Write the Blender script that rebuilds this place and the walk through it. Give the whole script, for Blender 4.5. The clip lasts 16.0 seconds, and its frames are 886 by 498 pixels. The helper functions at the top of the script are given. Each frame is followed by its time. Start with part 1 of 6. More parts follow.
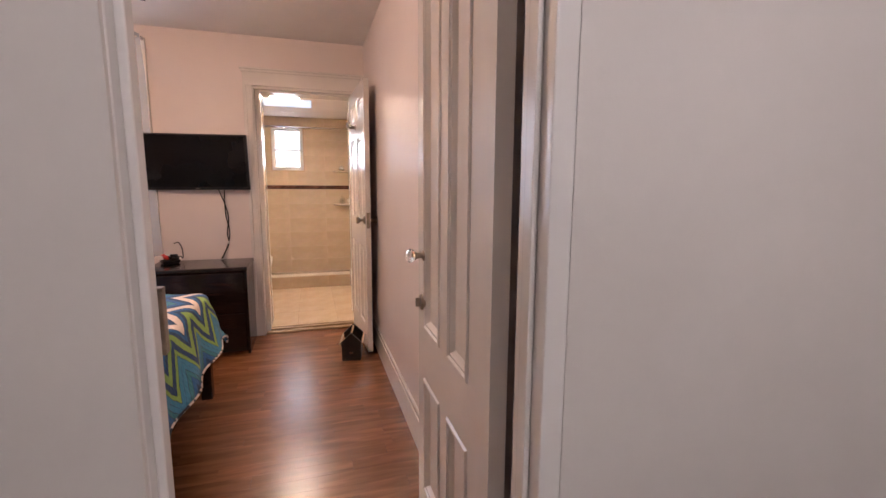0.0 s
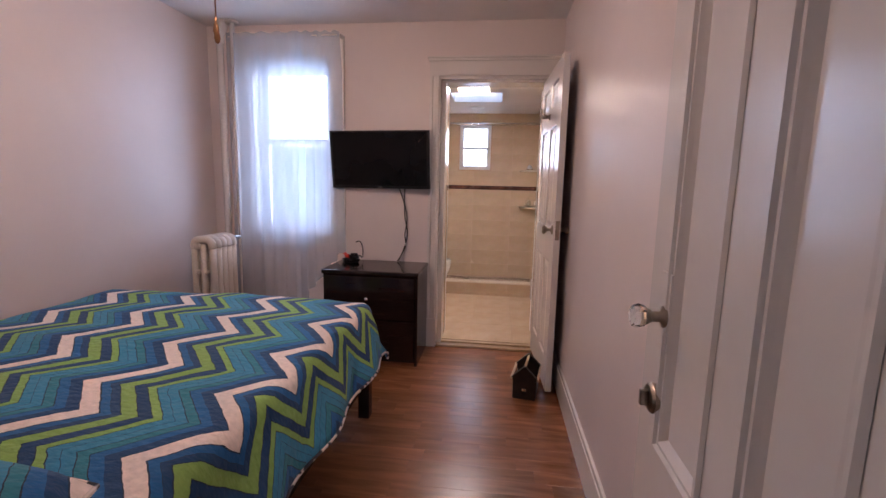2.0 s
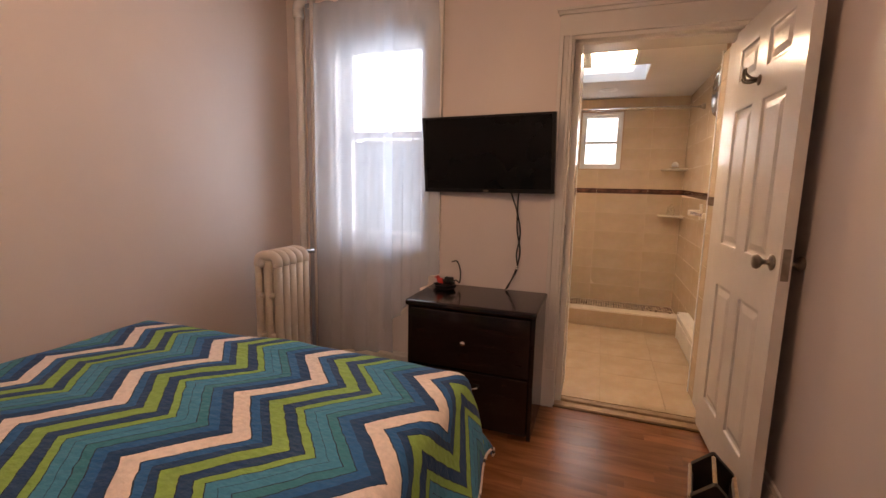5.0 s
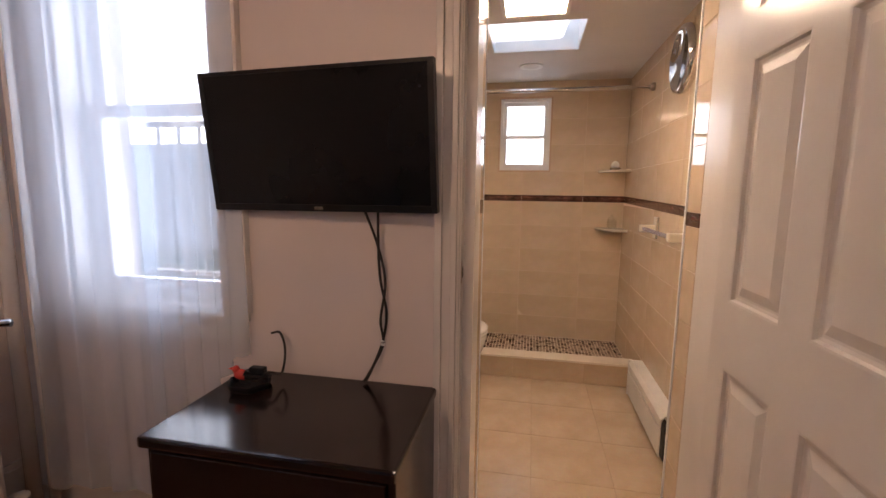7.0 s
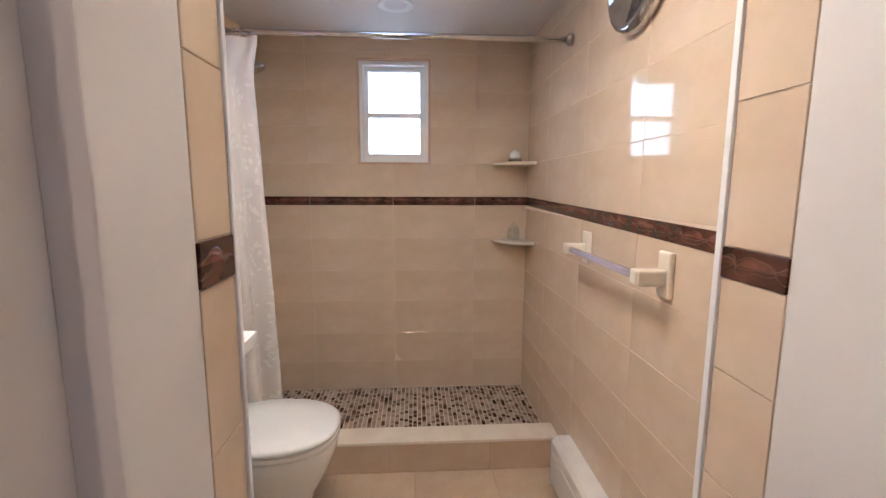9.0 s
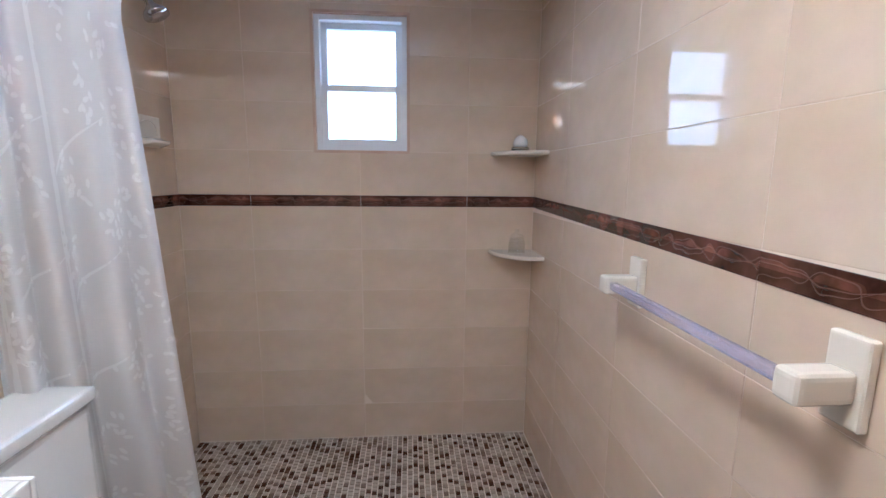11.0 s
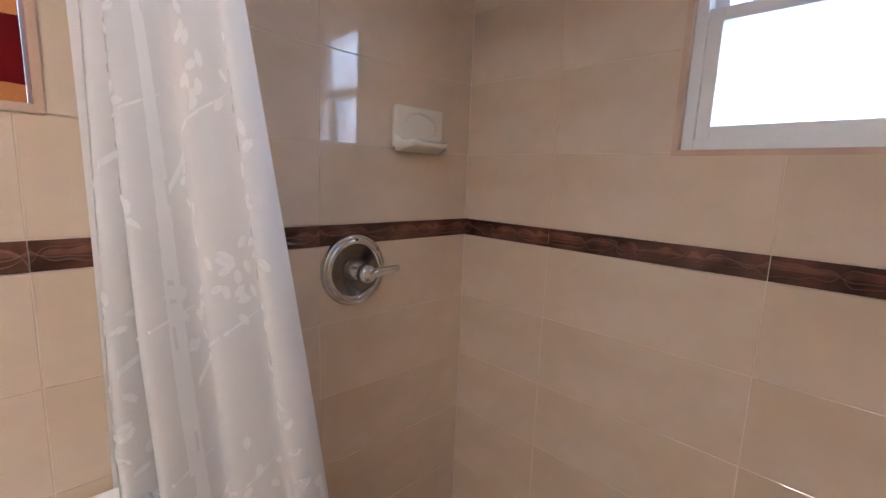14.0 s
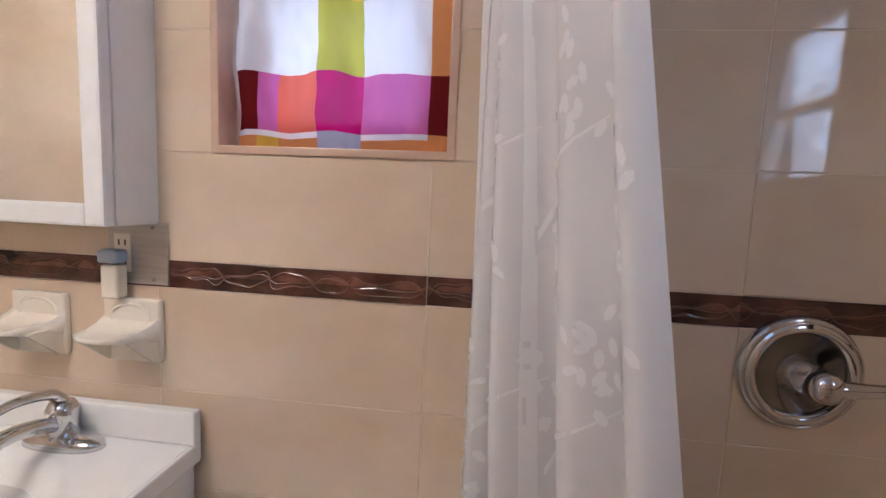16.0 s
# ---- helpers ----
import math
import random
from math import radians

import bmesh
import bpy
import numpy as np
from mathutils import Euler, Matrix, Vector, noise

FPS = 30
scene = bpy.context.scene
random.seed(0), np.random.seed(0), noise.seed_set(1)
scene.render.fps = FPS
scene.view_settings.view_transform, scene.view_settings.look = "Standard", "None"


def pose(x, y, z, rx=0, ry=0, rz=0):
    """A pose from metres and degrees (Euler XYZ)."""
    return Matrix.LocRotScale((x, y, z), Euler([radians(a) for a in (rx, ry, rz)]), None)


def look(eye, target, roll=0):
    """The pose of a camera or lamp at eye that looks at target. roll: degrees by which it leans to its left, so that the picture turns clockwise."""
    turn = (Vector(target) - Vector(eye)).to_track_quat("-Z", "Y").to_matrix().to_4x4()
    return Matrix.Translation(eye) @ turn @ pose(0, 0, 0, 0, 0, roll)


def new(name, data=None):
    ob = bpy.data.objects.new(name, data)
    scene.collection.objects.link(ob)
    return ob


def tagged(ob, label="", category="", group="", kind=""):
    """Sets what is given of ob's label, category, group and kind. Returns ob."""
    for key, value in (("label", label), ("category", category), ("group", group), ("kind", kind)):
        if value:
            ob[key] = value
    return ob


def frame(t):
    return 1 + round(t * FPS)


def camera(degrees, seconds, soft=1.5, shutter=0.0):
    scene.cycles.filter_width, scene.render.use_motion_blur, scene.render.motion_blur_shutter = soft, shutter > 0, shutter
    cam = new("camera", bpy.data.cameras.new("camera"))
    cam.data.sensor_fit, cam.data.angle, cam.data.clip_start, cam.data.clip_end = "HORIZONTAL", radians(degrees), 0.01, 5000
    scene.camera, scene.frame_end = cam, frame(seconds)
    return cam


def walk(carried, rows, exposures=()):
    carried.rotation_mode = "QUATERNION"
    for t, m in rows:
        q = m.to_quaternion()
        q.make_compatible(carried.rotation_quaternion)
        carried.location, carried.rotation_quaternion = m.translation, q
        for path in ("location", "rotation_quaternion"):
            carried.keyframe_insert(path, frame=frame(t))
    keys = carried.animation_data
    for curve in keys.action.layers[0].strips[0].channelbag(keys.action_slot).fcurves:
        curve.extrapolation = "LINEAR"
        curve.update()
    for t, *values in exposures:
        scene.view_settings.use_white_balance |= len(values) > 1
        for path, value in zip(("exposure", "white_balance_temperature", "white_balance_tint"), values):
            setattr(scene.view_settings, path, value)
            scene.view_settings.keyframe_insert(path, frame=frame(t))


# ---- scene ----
cam = camera(90.4, 16.0)
PATH = [
    (0, (0.235, 2.586, 1.235), (0.808, 4.481, 0.953), 0.3),
    (0.5, (0.275, 2.713, 1.227), (0.457, 4.682, 0.929), 0.7),
    (1, (0.276, 2.889, 1.232), (0.269, 4.866, 0.934), 0.4),
    (1.5, (0.287, 3.047, 1.229), (0.22, 5.025, 0.937), 0.7),
    (2, (0.284, 3.167, 1.235), (0.047, 5.132, 0.947), 1.3),
    (2.5, (0.258, 3.234, 1.235), (-0.184, 5.162, 0.94), 1.2),
    (3, (0.205, 3.303, 1.24), (-0.404, 5.185, 0.94), 1.0),
    (3.5, (0.149, 3.388, 1.232), (-0.494, 5.259, 0.935), 1.5),
    (6, (0.007, 4.514, 1.243), (-0.664, 6.377, 0.963), 1.0),
    (6.5, (0.034, 4.806, 1.266), (-0.553, 6.698, 0.988), 1.1),
    (7, (0.054, 5.117, 1.267), (-0.331, 7.062, 1.002), 0.7),
    (7.5, (0.078, 5.419, 1.273), (-0.126, 7.391, 1.006), 0.3),
    (8, (0.105, 5.681, 1.285), (-0.057, 7.656, 1.02), 0.5),
    (8.5, (0.098, 5.939, 1.277), (0.07, 7.922, 1.023), 0.3),
    (9, (0.106, 6.157, 1.295), (0.228, 8.134, 1.014), 0.2),
    (11.5, (0.226, 6.92, 1.322), (0.376, 8.889, 0.999), 0.6),
    (12, (0.253, 7.145, 1.327), (0.371, 9.117, 1.01), 0.6),
    (12.5, (0.238, 7.357, 1.336), (0.164, 9.328, 1.01), 0.5),
    (13, (0.204, 7.531, 1.349), (-0.179, 9.465, 1.016), -0.3),
    (13.5, (0.178, 7.655, 1.366), (-0.803, 9.367, 1.041), 0.5),
    (14, (0.119, 7.702, 1.353), (-1.282, 9.094, 1.038), 2.2),
    (14.5, (0.026, 7.75, 1.358), (-1.657, 8.789, 1.062), 1.6),
    (15, (-0.031, 7.783, 1.357), (-1.829, 8.615, 1.086), 1.1),
    (15.5, (-0.07, 7.842, 1.362), (-2.033, 8.134, 1.12), 1.8),
    (16, (-0.077, 7.82, 1.36), (-2.054, 7.599, 1.147), 2.5),
]
EXPOSURES = [(0.0, 0.98, 6350, 23), (0.5, 0.96, 5900, 23), (1.5, 0.71, 5450, 25), (2.0, 0.46, 5650, 25), (2.5, 0.42, 6100, 23), (3.5, 0.42, 7400, 24), (6.0, 0.20, 7650, 24), (7.0, 0.20, 6700, 23), (7.6, 0.22, 7000, 22), (8.0, 0.36, 6750, 21), (8.5, 0.50, 5850, 19), (9.0, 0.50, 5200, 14), (11.5, 0.50, 4360, 10), (12.0, 0.48, 4450, 12), (12.5, 0.49, 4620, 16), (13.2, 0.45, 4950, 17), (14.0, 0.36, 5000, 15), (14.5, 0.18, 5150, 13), (15.5, 0.15, 4950, 14), (16.0, 0.04, 5000, 16)]
walk(cam, [(t, look(eye, target, roll)) for t, eye, target, roll in PATH], EXPOSURES)

# ================= exposure and light =================
world = bpy.data.worlds.new("sky")
scene.world = world
world.use_nodes = True
wn = world.node_tree.nodes
sky = wn.new("ShaderNodeTexSky")
sky.sky_type, sky.sun_disc = "NISHITA", False
sky.sun_elevation, sky.sun_rotation = radians(26), radians(190)
world.node_tree.links.new(sky.outputs[0], wn["Background"].inputs[0])
wn["Background"].inputs[1].default_value = 0.08
sun = new("sun", bpy.data.lights.new("sun", "SUN"))
sun.data.energy, sun.data.angle, sun.data.color = 4.0, radians(0.6), (1.0, 0.95, 0.88)
sun.matrix_world = look((0, 0, 10), (-2.0, 10.0, 5.0))


def area(name, m, w, h, power, color):
    d = bpy.data.lights.new(name, "AREA")
    d.shape, d.size, d.size_y, d.energy, d.color = "RECTANGLE", w, h, power, color
    ob = new(name, d)
    ob.matrix_world = m
    return ob


# daylight in the openings
area("window_daylight", look((-1.28, 6.66, 1.50), (-1.28, 0, 1.2)), 0.55, 1.25, 8.5, (0.70, 0.85, 1.0))
area("shower_window_daylight", look((-0.012, 8.80, 1.69), (-0.012, 0, 1.2)), 0.30, 0.42, 1.5, (0.84, 0.93, 1.0))
area("side_window_daylight", look((-0.93, 7.57, 1.72), (2, 7.57, 1.2)), 0.32, 0.50, 0.6, (0.95, 0.97, 1.0))
area("skylight_daylight", look((0.046, 7.71, 2.36), (0.046, 7.71, 0)), 0.46, 0.44, 0.9, (0.55, 0.80, 1.0))


def bulb(name, x, y, z, power, color, size=0.05):
    d = bpy.data.lights.new(name, "POINT")
    d.energy, d.color, d.shadow_soft_size = power, color, size
    ob = new(name, d)
    ob.location = (x, y, z)
    return ob


bulb("fan_bulb", -0.70, 4.71, 2.035, 19, (1.0, 0.68, 0.44), 0.07)
# unseen fill lamp added to light the hall, no fitting known there
bulb("hall_fill_light", 0.80, 1.5, 2.2, 20, (0.95, 0.92, 0.90), 0.1)

# ================= materials =================
def mat(name, rough=0.5, metal=0.0, **more):
    m = bpy.data.materials.new(name)
    m.use_nodes = True
    b = m.node_tree.nodes["Principled BSDF"]
    b.inputs["Roughness"].default_value = rough
    b.inputs["Metallic"].default_value = metal
    for k, v in more.items():
        b.inputs[k.replace("_", " ")].default_value = v
    return m, m.node_tree.nodes, m.node_tree.links, b


def noise_mix(name, c1, c2, scale, rough=0.5, bump=0.0, bump_scale=80.0, metal=0.0, detail=6.0, stretch=(1, 1, 1), fine=0.0, lo=0.35, hi=0.65, **more):
    """Two colours mixed by noise at one scale, with a second finer noise for relief."""
    m, n, l, b = mat(name, rough, metal, **more)
    tc = n.new("ShaderNodeTexCoord")
    mp = n.new("ShaderNodeMapping")
    mp.inputs["Scale"].default_value = stretch
    l.new(tc.outputs["Object"], mp.inputs[0])
    t = n.new("ShaderNodeTexNoise")
    t.inputs["Scale"].default_value, t.inputs["Detail"].default_value = scale, detail
    l.new(mp.outputs[0], t.inputs[0])
    r = n.new("ShaderNodeValToRGB")
    r.color_ramp.elements[0].position, r.color_ramp.elements[1].position = lo, hi
    r.color_ramp.elements[0].color, r.color_ramp.elements[1].color = (*c1, 1), (*c2, 1)
    l.new(t.outputs[0], r.inputs[0])
    out = r.outputs[0]
    t2 = n.new("ShaderNodeTexNoise")
    t2.inputs["Scale"].default_value, t2.inputs["Detail"].default_value = bump_scale, 4
    l.new(mp.outputs[0], t2.inputs[0])
    if fine:
        mx = n.new("ShaderNodeMix")
        mx.data_type, mx.blend_type = "RGBA", "OVERLAY"
        mx.inputs[0].default_value = fine
        l.new(out, mx.inputs[6])
        l.new(t2.outputs[1], mx.inputs[7])
        out = mx.outputs[2]
    l.new(out, b.inputs["Base Color"])
    if bump:
        bp = n.new("ShaderNodeBump")
        bp.inputs["Strength"].default_value, bp.inputs["Distance"].default_value = bump, 0.004
        l.new(t2.outputs[0], bp.inputs["Height"])
        l.new(bp.outputs[0], b.inputs["Normal"])
    return m


def per_piece(m, amount, island=False, hue=0.0):
    """Brightness (and a little hue) that differs from piece to piece."""
    n, l = m.node_tree.nodes, m.node_tree.links
    b = n["Principled BSDF"]
    src = n.new("ShaderNodeNewGeometry").outputs["Random Per Island"] if island else n.new("ShaderNodeObjectInfo").outputs["Random"]
    mr = n.new("ShaderNodeMapRange")
    mr.inputs[3].default_value, mr.inputs[4].default_value = 1 - amount, 1 + amount
    l.new(src, mr.inputs[0])
    h = n.new("ShaderNodeHueSaturation")
    old = b.inputs["Base Color"].links[0].from_socket
    l.new(old, h.inputs["Color"])
    l.new(mr.outputs[0], h.inputs["Value"])
    if hue:
        m2 = n.new("ShaderNodeMapRange")
        m2.inputs[3].default_value, m2.inputs[4].default_value = 0.5 - hue, 0.5 + hue
        l.new(src, m2.inputs[0])
        l.new(m2.outputs[0], h.inputs["Hue"])
    l.new(h.outputs[0], b.inputs["Base Color"])
    return m


M_WALL = noise_mix("bedroom_wall_paint", (0.68, 0.60, 0.575), (0.74, 0.66, 0.63), 1.3, 0.42, 0.10, 45)
M_HALL = noise_mix("hall_wall_paint", (0.62, 0.58, 0.54), (0.67, 0.63, 0.59), 1.5, 0.5, 0.10, 50)
M_CEIL = noise_mix("ceiling_paint", (0.68, 0.65, 0.63), (0.74, 0.71, 0.69), 2.0, 0.7, 0.12, 60)
M_TRIM = noise_mix("white_gloss_paint", (0.70, 0.67, 0.64), (0.76, 0.73, 0.70), 3.0, 0.22, 0.06, 30, fine=0.04)
M_GROUT = noise_mix("cream_grout", (0.68, 0.57, 0.44), (0.76, 0.65, 0.52), 12, 0.8, 0.2, 120)
M_FGROUT = noise_mix("tan_floor_grout", (0.40, 0.29, 0.19), (0.47, 0.35, 0.24), 12, 0.8, 0.2, 120)
M_TILE = per_piece(noise_mix("cream_wall_tile", (0.625, 0.488, 0.342), (0.70, 0.572, 0.425), 4.0, 0.045, 0.006, 16, fine=0.07, stretch=(1, 1, 1.3), Specular_IOR_Level=0.62), 0.016)
M_FTILE = per_piece(noise_mix("beige_floor_tile", (0.50, 0.375, 0.255), (0.57, 0.445, 0.32), 6, 0.26, 0.04, 60, fine=0.08), 0.015)
M_DARK = noise_mix("espresso_wood", (0.012, 0.007, 0.006), (0.022, 0.012, 0.010), 5, 0.15, 0.012, 90, stretch=(1, 8, 8), Specular_IOR_Level=0.5)
M_BLACK = noise_mix("black_plastic", (0.006, 0.006, 0.007), (0.012, 0.012, 0.013), 20, 0.3, 0.02, 200, Specular_IOR_Level=0.25)
M_CHROME = noise_mix("chrome", (0.56, 0.56, 0.57), (0.64, 0.64, 0.65), 30, 0.07, metal=1.0)
M_NICKEL = noise_mix("aged_nickel", (0.26, 0.22, 0.18), (0.36, 0.31, 0.26), 30, 0.28, metal=1.0)
# darker copy of chrome: the dark reflection is put into the colour
M_CHROME_DARKENED = noise_mix("chrome_darkened_for_reflection", (0.26, 0.25, 0.245), (0.34, 0.325, 0.315), 30, 0.06, metal=1.0)
M_BRASS = noise_mix("aged_brass", (0.22, 0.11, 0.05), (0.34, 0.18, 0.08), 40, 0.32, 0.05, 90, metal=1.0)
M_PORC = noise_mix("white_porcelain", (0.80, 0.79, 0.76), (0.85, 0.84, 0.81), 4, 0.08)
M_VINYL = noise_mix("white_vinyl", (0.78, 0.79, 0.80), (0.84, 0.85, 0.86), 6, 0.3, 0.02, 50)

# ================= building helpers =================
def box(bm, x0, y0, z0, x1, y1, z1):
    vs = [bm.verts.new(p) for p in ((x0, y0, z0), (x1, y0, z0), (x1, y1, z0), (x0, y1, z0), (x0, y0, z1), (x1, y0, z1), (x1, y1, z1), (x0, y1, z1))]
    return [bm.faces.new([vs[i] for i in f]) for f in ((3, 2, 1, 0), (4, 5, 6, 7), (0, 1, 5, 4), (1, 2, 6, 5), (2, 3, 7, 6), (3, 0, 4, 7))]


def boxes(*bs, bevel=0.0, seg=2):
    bm = bmesh.new()
    for b in bs:
        box(bm, *b)
    if bevel:
        bmesh.ops.bevel(bm, geom=list(bm.edges), offset=bevel, segments=seg, profile=0.6, affect="EDGES", clamp_overlap=True)
    return bm


def part(name, bm, material, parent=None, label="", smooth=False):
    me = bpy.data.meshes.new(name)
    bmesh.ops.recalc_face_normals(bm, faces=bm.faces)
    bm.to_mesh(me)
    bm.free()
    if smooth:
        for p in me.polygons:
            p.use_smooth = True
    if isinstance(material, (list, tuple)):
        for mm in material:
            me.materials.append(mm)
    else:
        me.materials.append(material)
    ob = new(name, me)
    if parent:
        ob.parent = parent
    if label:
        ob["label"] = label
    return ob


def thing(name, label, category, x=0, y=0, z=0, group="", rz=0):
    ob = new(name)
    ob.matrix_world = pose(x, y, z, 0, 0, rz)
    return tagged(ob, label, category, group)


def structure(name, bm, material, label="", category="", smooth=False):
    return tagged(part(name, bm, material, None, label, smooth), label, category, kind="structure")


def lathe(profile, seg=24, axis="z"):
    """A turned body from (radius, height) pairs."""
    bm = bmesh.new()
    rings = []
    for r, h in profile:
        ring = []
        for i in range(seg):
            a = 2 * math.pi * i / seg
            p = (r * math.cos(a), r * math.sin(a), h)
            if axis == "x":
                p = (h, r * math.cos(a), r * math.sin(a))
            elif axis == "y":
                p = (r * math.cos(a), h, r * math.sin(a))
            ring.append(bm.verts.new(p))
        rings.append(ring)
    for a, b in zip(rings, rings[1:]):
        for i in range(seg):
            bm.faces.new((a[i], a[(i + 1) % seg], b[(i + 1) % seg], b[i]))
    bm.faces.new(rings[0][::-1])
    bm.faces.new(rings[-1])
    return bm


def tube(points, radius, seg=8, closed=False):
    """A round bar swept along points."""
    bm = bmesh.new()
    pts = [Vector(p) for p in points]
    rings = []
    up = Vector((0.13, 0.31, 0.94))
    for i, p in enumerate(pts):
        d = (pts[min(i + 1, len(pts) - 1)] - pts[max(i - 1, 0)]).normalized()
        u = d.cross(up).normalized()
        v = d.cross(u)
        r = radius[i] if isinstance(radius, (list, tuple)) else radius
        rings.append([bm.verts.new(p + r * (math.cos(2 * math.pi * k / seg) * u + math.sin(2 * math.pi * k / seg) * v)) for k in range(seg)])
    for a, b in zip(rings, rings[1:]):
        for k in range(seg):
            bm.faces.new((a[k], a[(k + 1) % seg], b[(k + 1) % seg], b[k]))
    bm.faces.new(rings[0][::-1])
    bm.faces.new(rings[-1])
    return bm


def merge(*bms):
    out = bmesh.new()
    for b in bms:
        me = bpy.data.meshes.new("tmp")
        b.to_mesh(me)
        b.free()
        out.from_mesh(me)
        bpy.data.meshes.remove(me)
    return out


def moved(bm, m):
    bmesh.ops.transform(bm, matrix=m, verts=bm.verts)
    return bm


def spline(points, n=8):
    """A smooth line through points."""
    p = [Vector(q) for q in points]
    p = [2 * p[0] - p[1], *p, 2 * p[-1] - p[-2]]
    out = []
    for i in range(1, len(p) - 2):
        for k in range(n):
            t = k / n
            a, b, c, d = p[i - 1:i + 3]
            out.append(0.5 * (2 * b + (c - a) * t + (2 * a - 5 * b + 4 * c - d) * t * t + (3 * b - a - 3 * c + d) * t ** 3))
    out.append(p[-2])
    return out


# ================= the plan =================
LX, RX, WY, CZ = -1.93, 0.70, 6.42, 2.37          # bedroom: side walls, far wall, ceiling
EY0, EY1, EL, ER, ETOP = 3.205, 3.30, 0.02, 0.592, 2.02   # entry wall and door opening
BL, BR, BF, BB, BFZ, BCZ = -0.785, 0.745, 6.70, 8.69, 0.03, 2.10   # bathroom
DLF, DRF = -0.148, 0.612                             # door rebate on the bedroom side
DL, DR, DT = -0.115, 0.60, 1.97                   # bathroom door opening
WX0, WX1, WZ0, WZ1 = -1.59, -0.97, 0.85, 2.16      # bedroom window opening
SX0, SX1, SZ0, SZ1 = -0.208, 0.183, 1.425, 1.98    # shower window opening
VY0, VY1, VZ0, VZ1 = 7.353, 7.742, 1.437, 2.02      # side window opening
SKX0, SKX1, SKY0, SKY1 = -0.205, 0.297, 7.47, 7.95   # skylight
CURB0, CURB1, CURBZ, SHZ = 7.97, 8.08, 0.18, 0.09  # shower

structure("floor_bedroom_slab", boxes((LX - 0.15, EY1 - 0.15, -0.14, RX + 0.15, 6.50, -0.012)), M_DARK, "dark subfloor under the wood floor", "floor")
structure("floor_hall", boxes((-1.2, 0.4, -0.14, 1.7, EY1 - 0.15, 0.0)), M_DARK, "dark wood hall floor", "floor")
structure("wall_west", boxes((LX - 0.15, EY0, 0, LX, WY, CZ)), M_WALL, "painted plaster wall beside the bed", "wall")
structure("wall_east", boxes((RX, EY0, 0, RX + 0.15, WY, CZ)), M_WALL, "painted plaster wall behind the open doors", "wall")
structure("wall_entry", boxes((LX, EY0, 0, EL - 0.03, EY1, CZ), (ER + 0.043, EY0, 0, RX, EY1, CZ), (EL - 0.03, EY0, ETOP + 0.03, ER + 0.043, EY1, CZ)), M_WALL, "painted plaster wall with the entry door opening", "wall")
HALL = "plain grey-beige painted hall wall"
structure("wall_hall_west", boxes((-1.35, 0.25, 0, -1.2, EY0, 2.4)), M_HALL, HALL, "wall")
structure("wall_hall_east", boxes((1.7, 0.25, 0, 1.85, EY0, 2.4)), M_HALL, HALL, "wall")
structure("wall_hall_south", boxes((-1.2, 0.25, 0, 1.7, 0.4, 2.4)), M_HALL, HALL, "wall")
structure("wall_hall_door_west", boxes((-1.2, EY0 - 0.012, 0, EL - 0.001, EY0 - 0.002, 2.4)), M_HALL, HALL, "wall")
structure("wall_hall_door_east", boxes((ER + 0.040, EY0 - 0.012, 0, 1.7, EY0 - 0.002, 2.4), (RX + 0.15, EY0, 0, 1.85, EY0 + 0.1, 2.4)), M_HALL, HALL, "wall")
structure("wall_hall_over_door", boxes((EL - 0.001, EY0 - 0.012, ETOP + 0.001, ER + 0.040, EY0 - 0.002, 2.4)), M_HALL, HALL, "wall")
structure("ceiling_hall", boxes((-1.35, 0.25, 2.4, 1.85, EY0, 2.5)), M_CEIL, "plain painted hall ceiling", "ceiling")
structure("ceiling_bedroom", boxes((LX - 0.15, EY0, CZ, RX + 0.15, WY + 0.28, CZ + 0.12)), M_CEIL, "painted white bedroom ceiling", "ceiling")
structure("wall_north", boxes((LX - 0.15, WY, 0, WX0, BF, CZ), (WX0, WY, 0, WX1, BF, WZ0), (WX0, WY, WZ1, WX1, BF, CZ), (WX1, WY, 0, DLF - 0.018, BF - 0.012, CZ), (DRF + 0.018, WY, 0, RX + 0.15, 6.825, CZ), (DLF - 0.018, WY, DT + 0.03, DRF + 0.018, BF - 0.012, CZ)), M_WALL, "painted plaster wall with window and bathroom door", "wall")
# bathroom shell, in grout, behind the tiles
T = 0.0011
structure("wall_bath_north", boxes((BL - 0.2, BB + T, 0, SX0, BB + 0.11, BCZ + 0.3), (SX1, BB + T, 0, BR + 0.2, BB + 0.11, BCZ + 0.3), (SX0, BB + T, 0, SX1, BB + 0.11, SZ0), (SX0, BB + T, SZ1, SX1, BB + 0.11, BCZ + 0.3)), M_GROUT, "cream grout bed behind the shower tiles", "wall")
structure("wall_bath_west", boxes((BL - 0.2, BF, 0, BL - T, VY0, BCZ + 0.3), (BL - 0.2, VY1, 0, BL - T, BB + T, BCZ + 0.3), (BL - 0.2, VY0, 0, BL - T, VY1, VZ0), (BL - 0.2, VY0, VZ1, BL - T, VY1, BCZ + 0.3)), M_GROUT, "cream grout bed behind the bathroom tiles", "wall")
structure("wall_bath_east", boxes((BR + T, BF, 0, BR + 0.2, BB + T, BCZ + 0.3)), M_GROUT, "cream grout bed behind the bathroom tiles", "wall")
structure("floor_bath_bed", boxes((BL - 0.1, 6.50, -0.14, BR + 0.1, BB + 0.1, BFZ - 0.002)), M_FGROUT, "tan grout under the floor tiles", "floor")
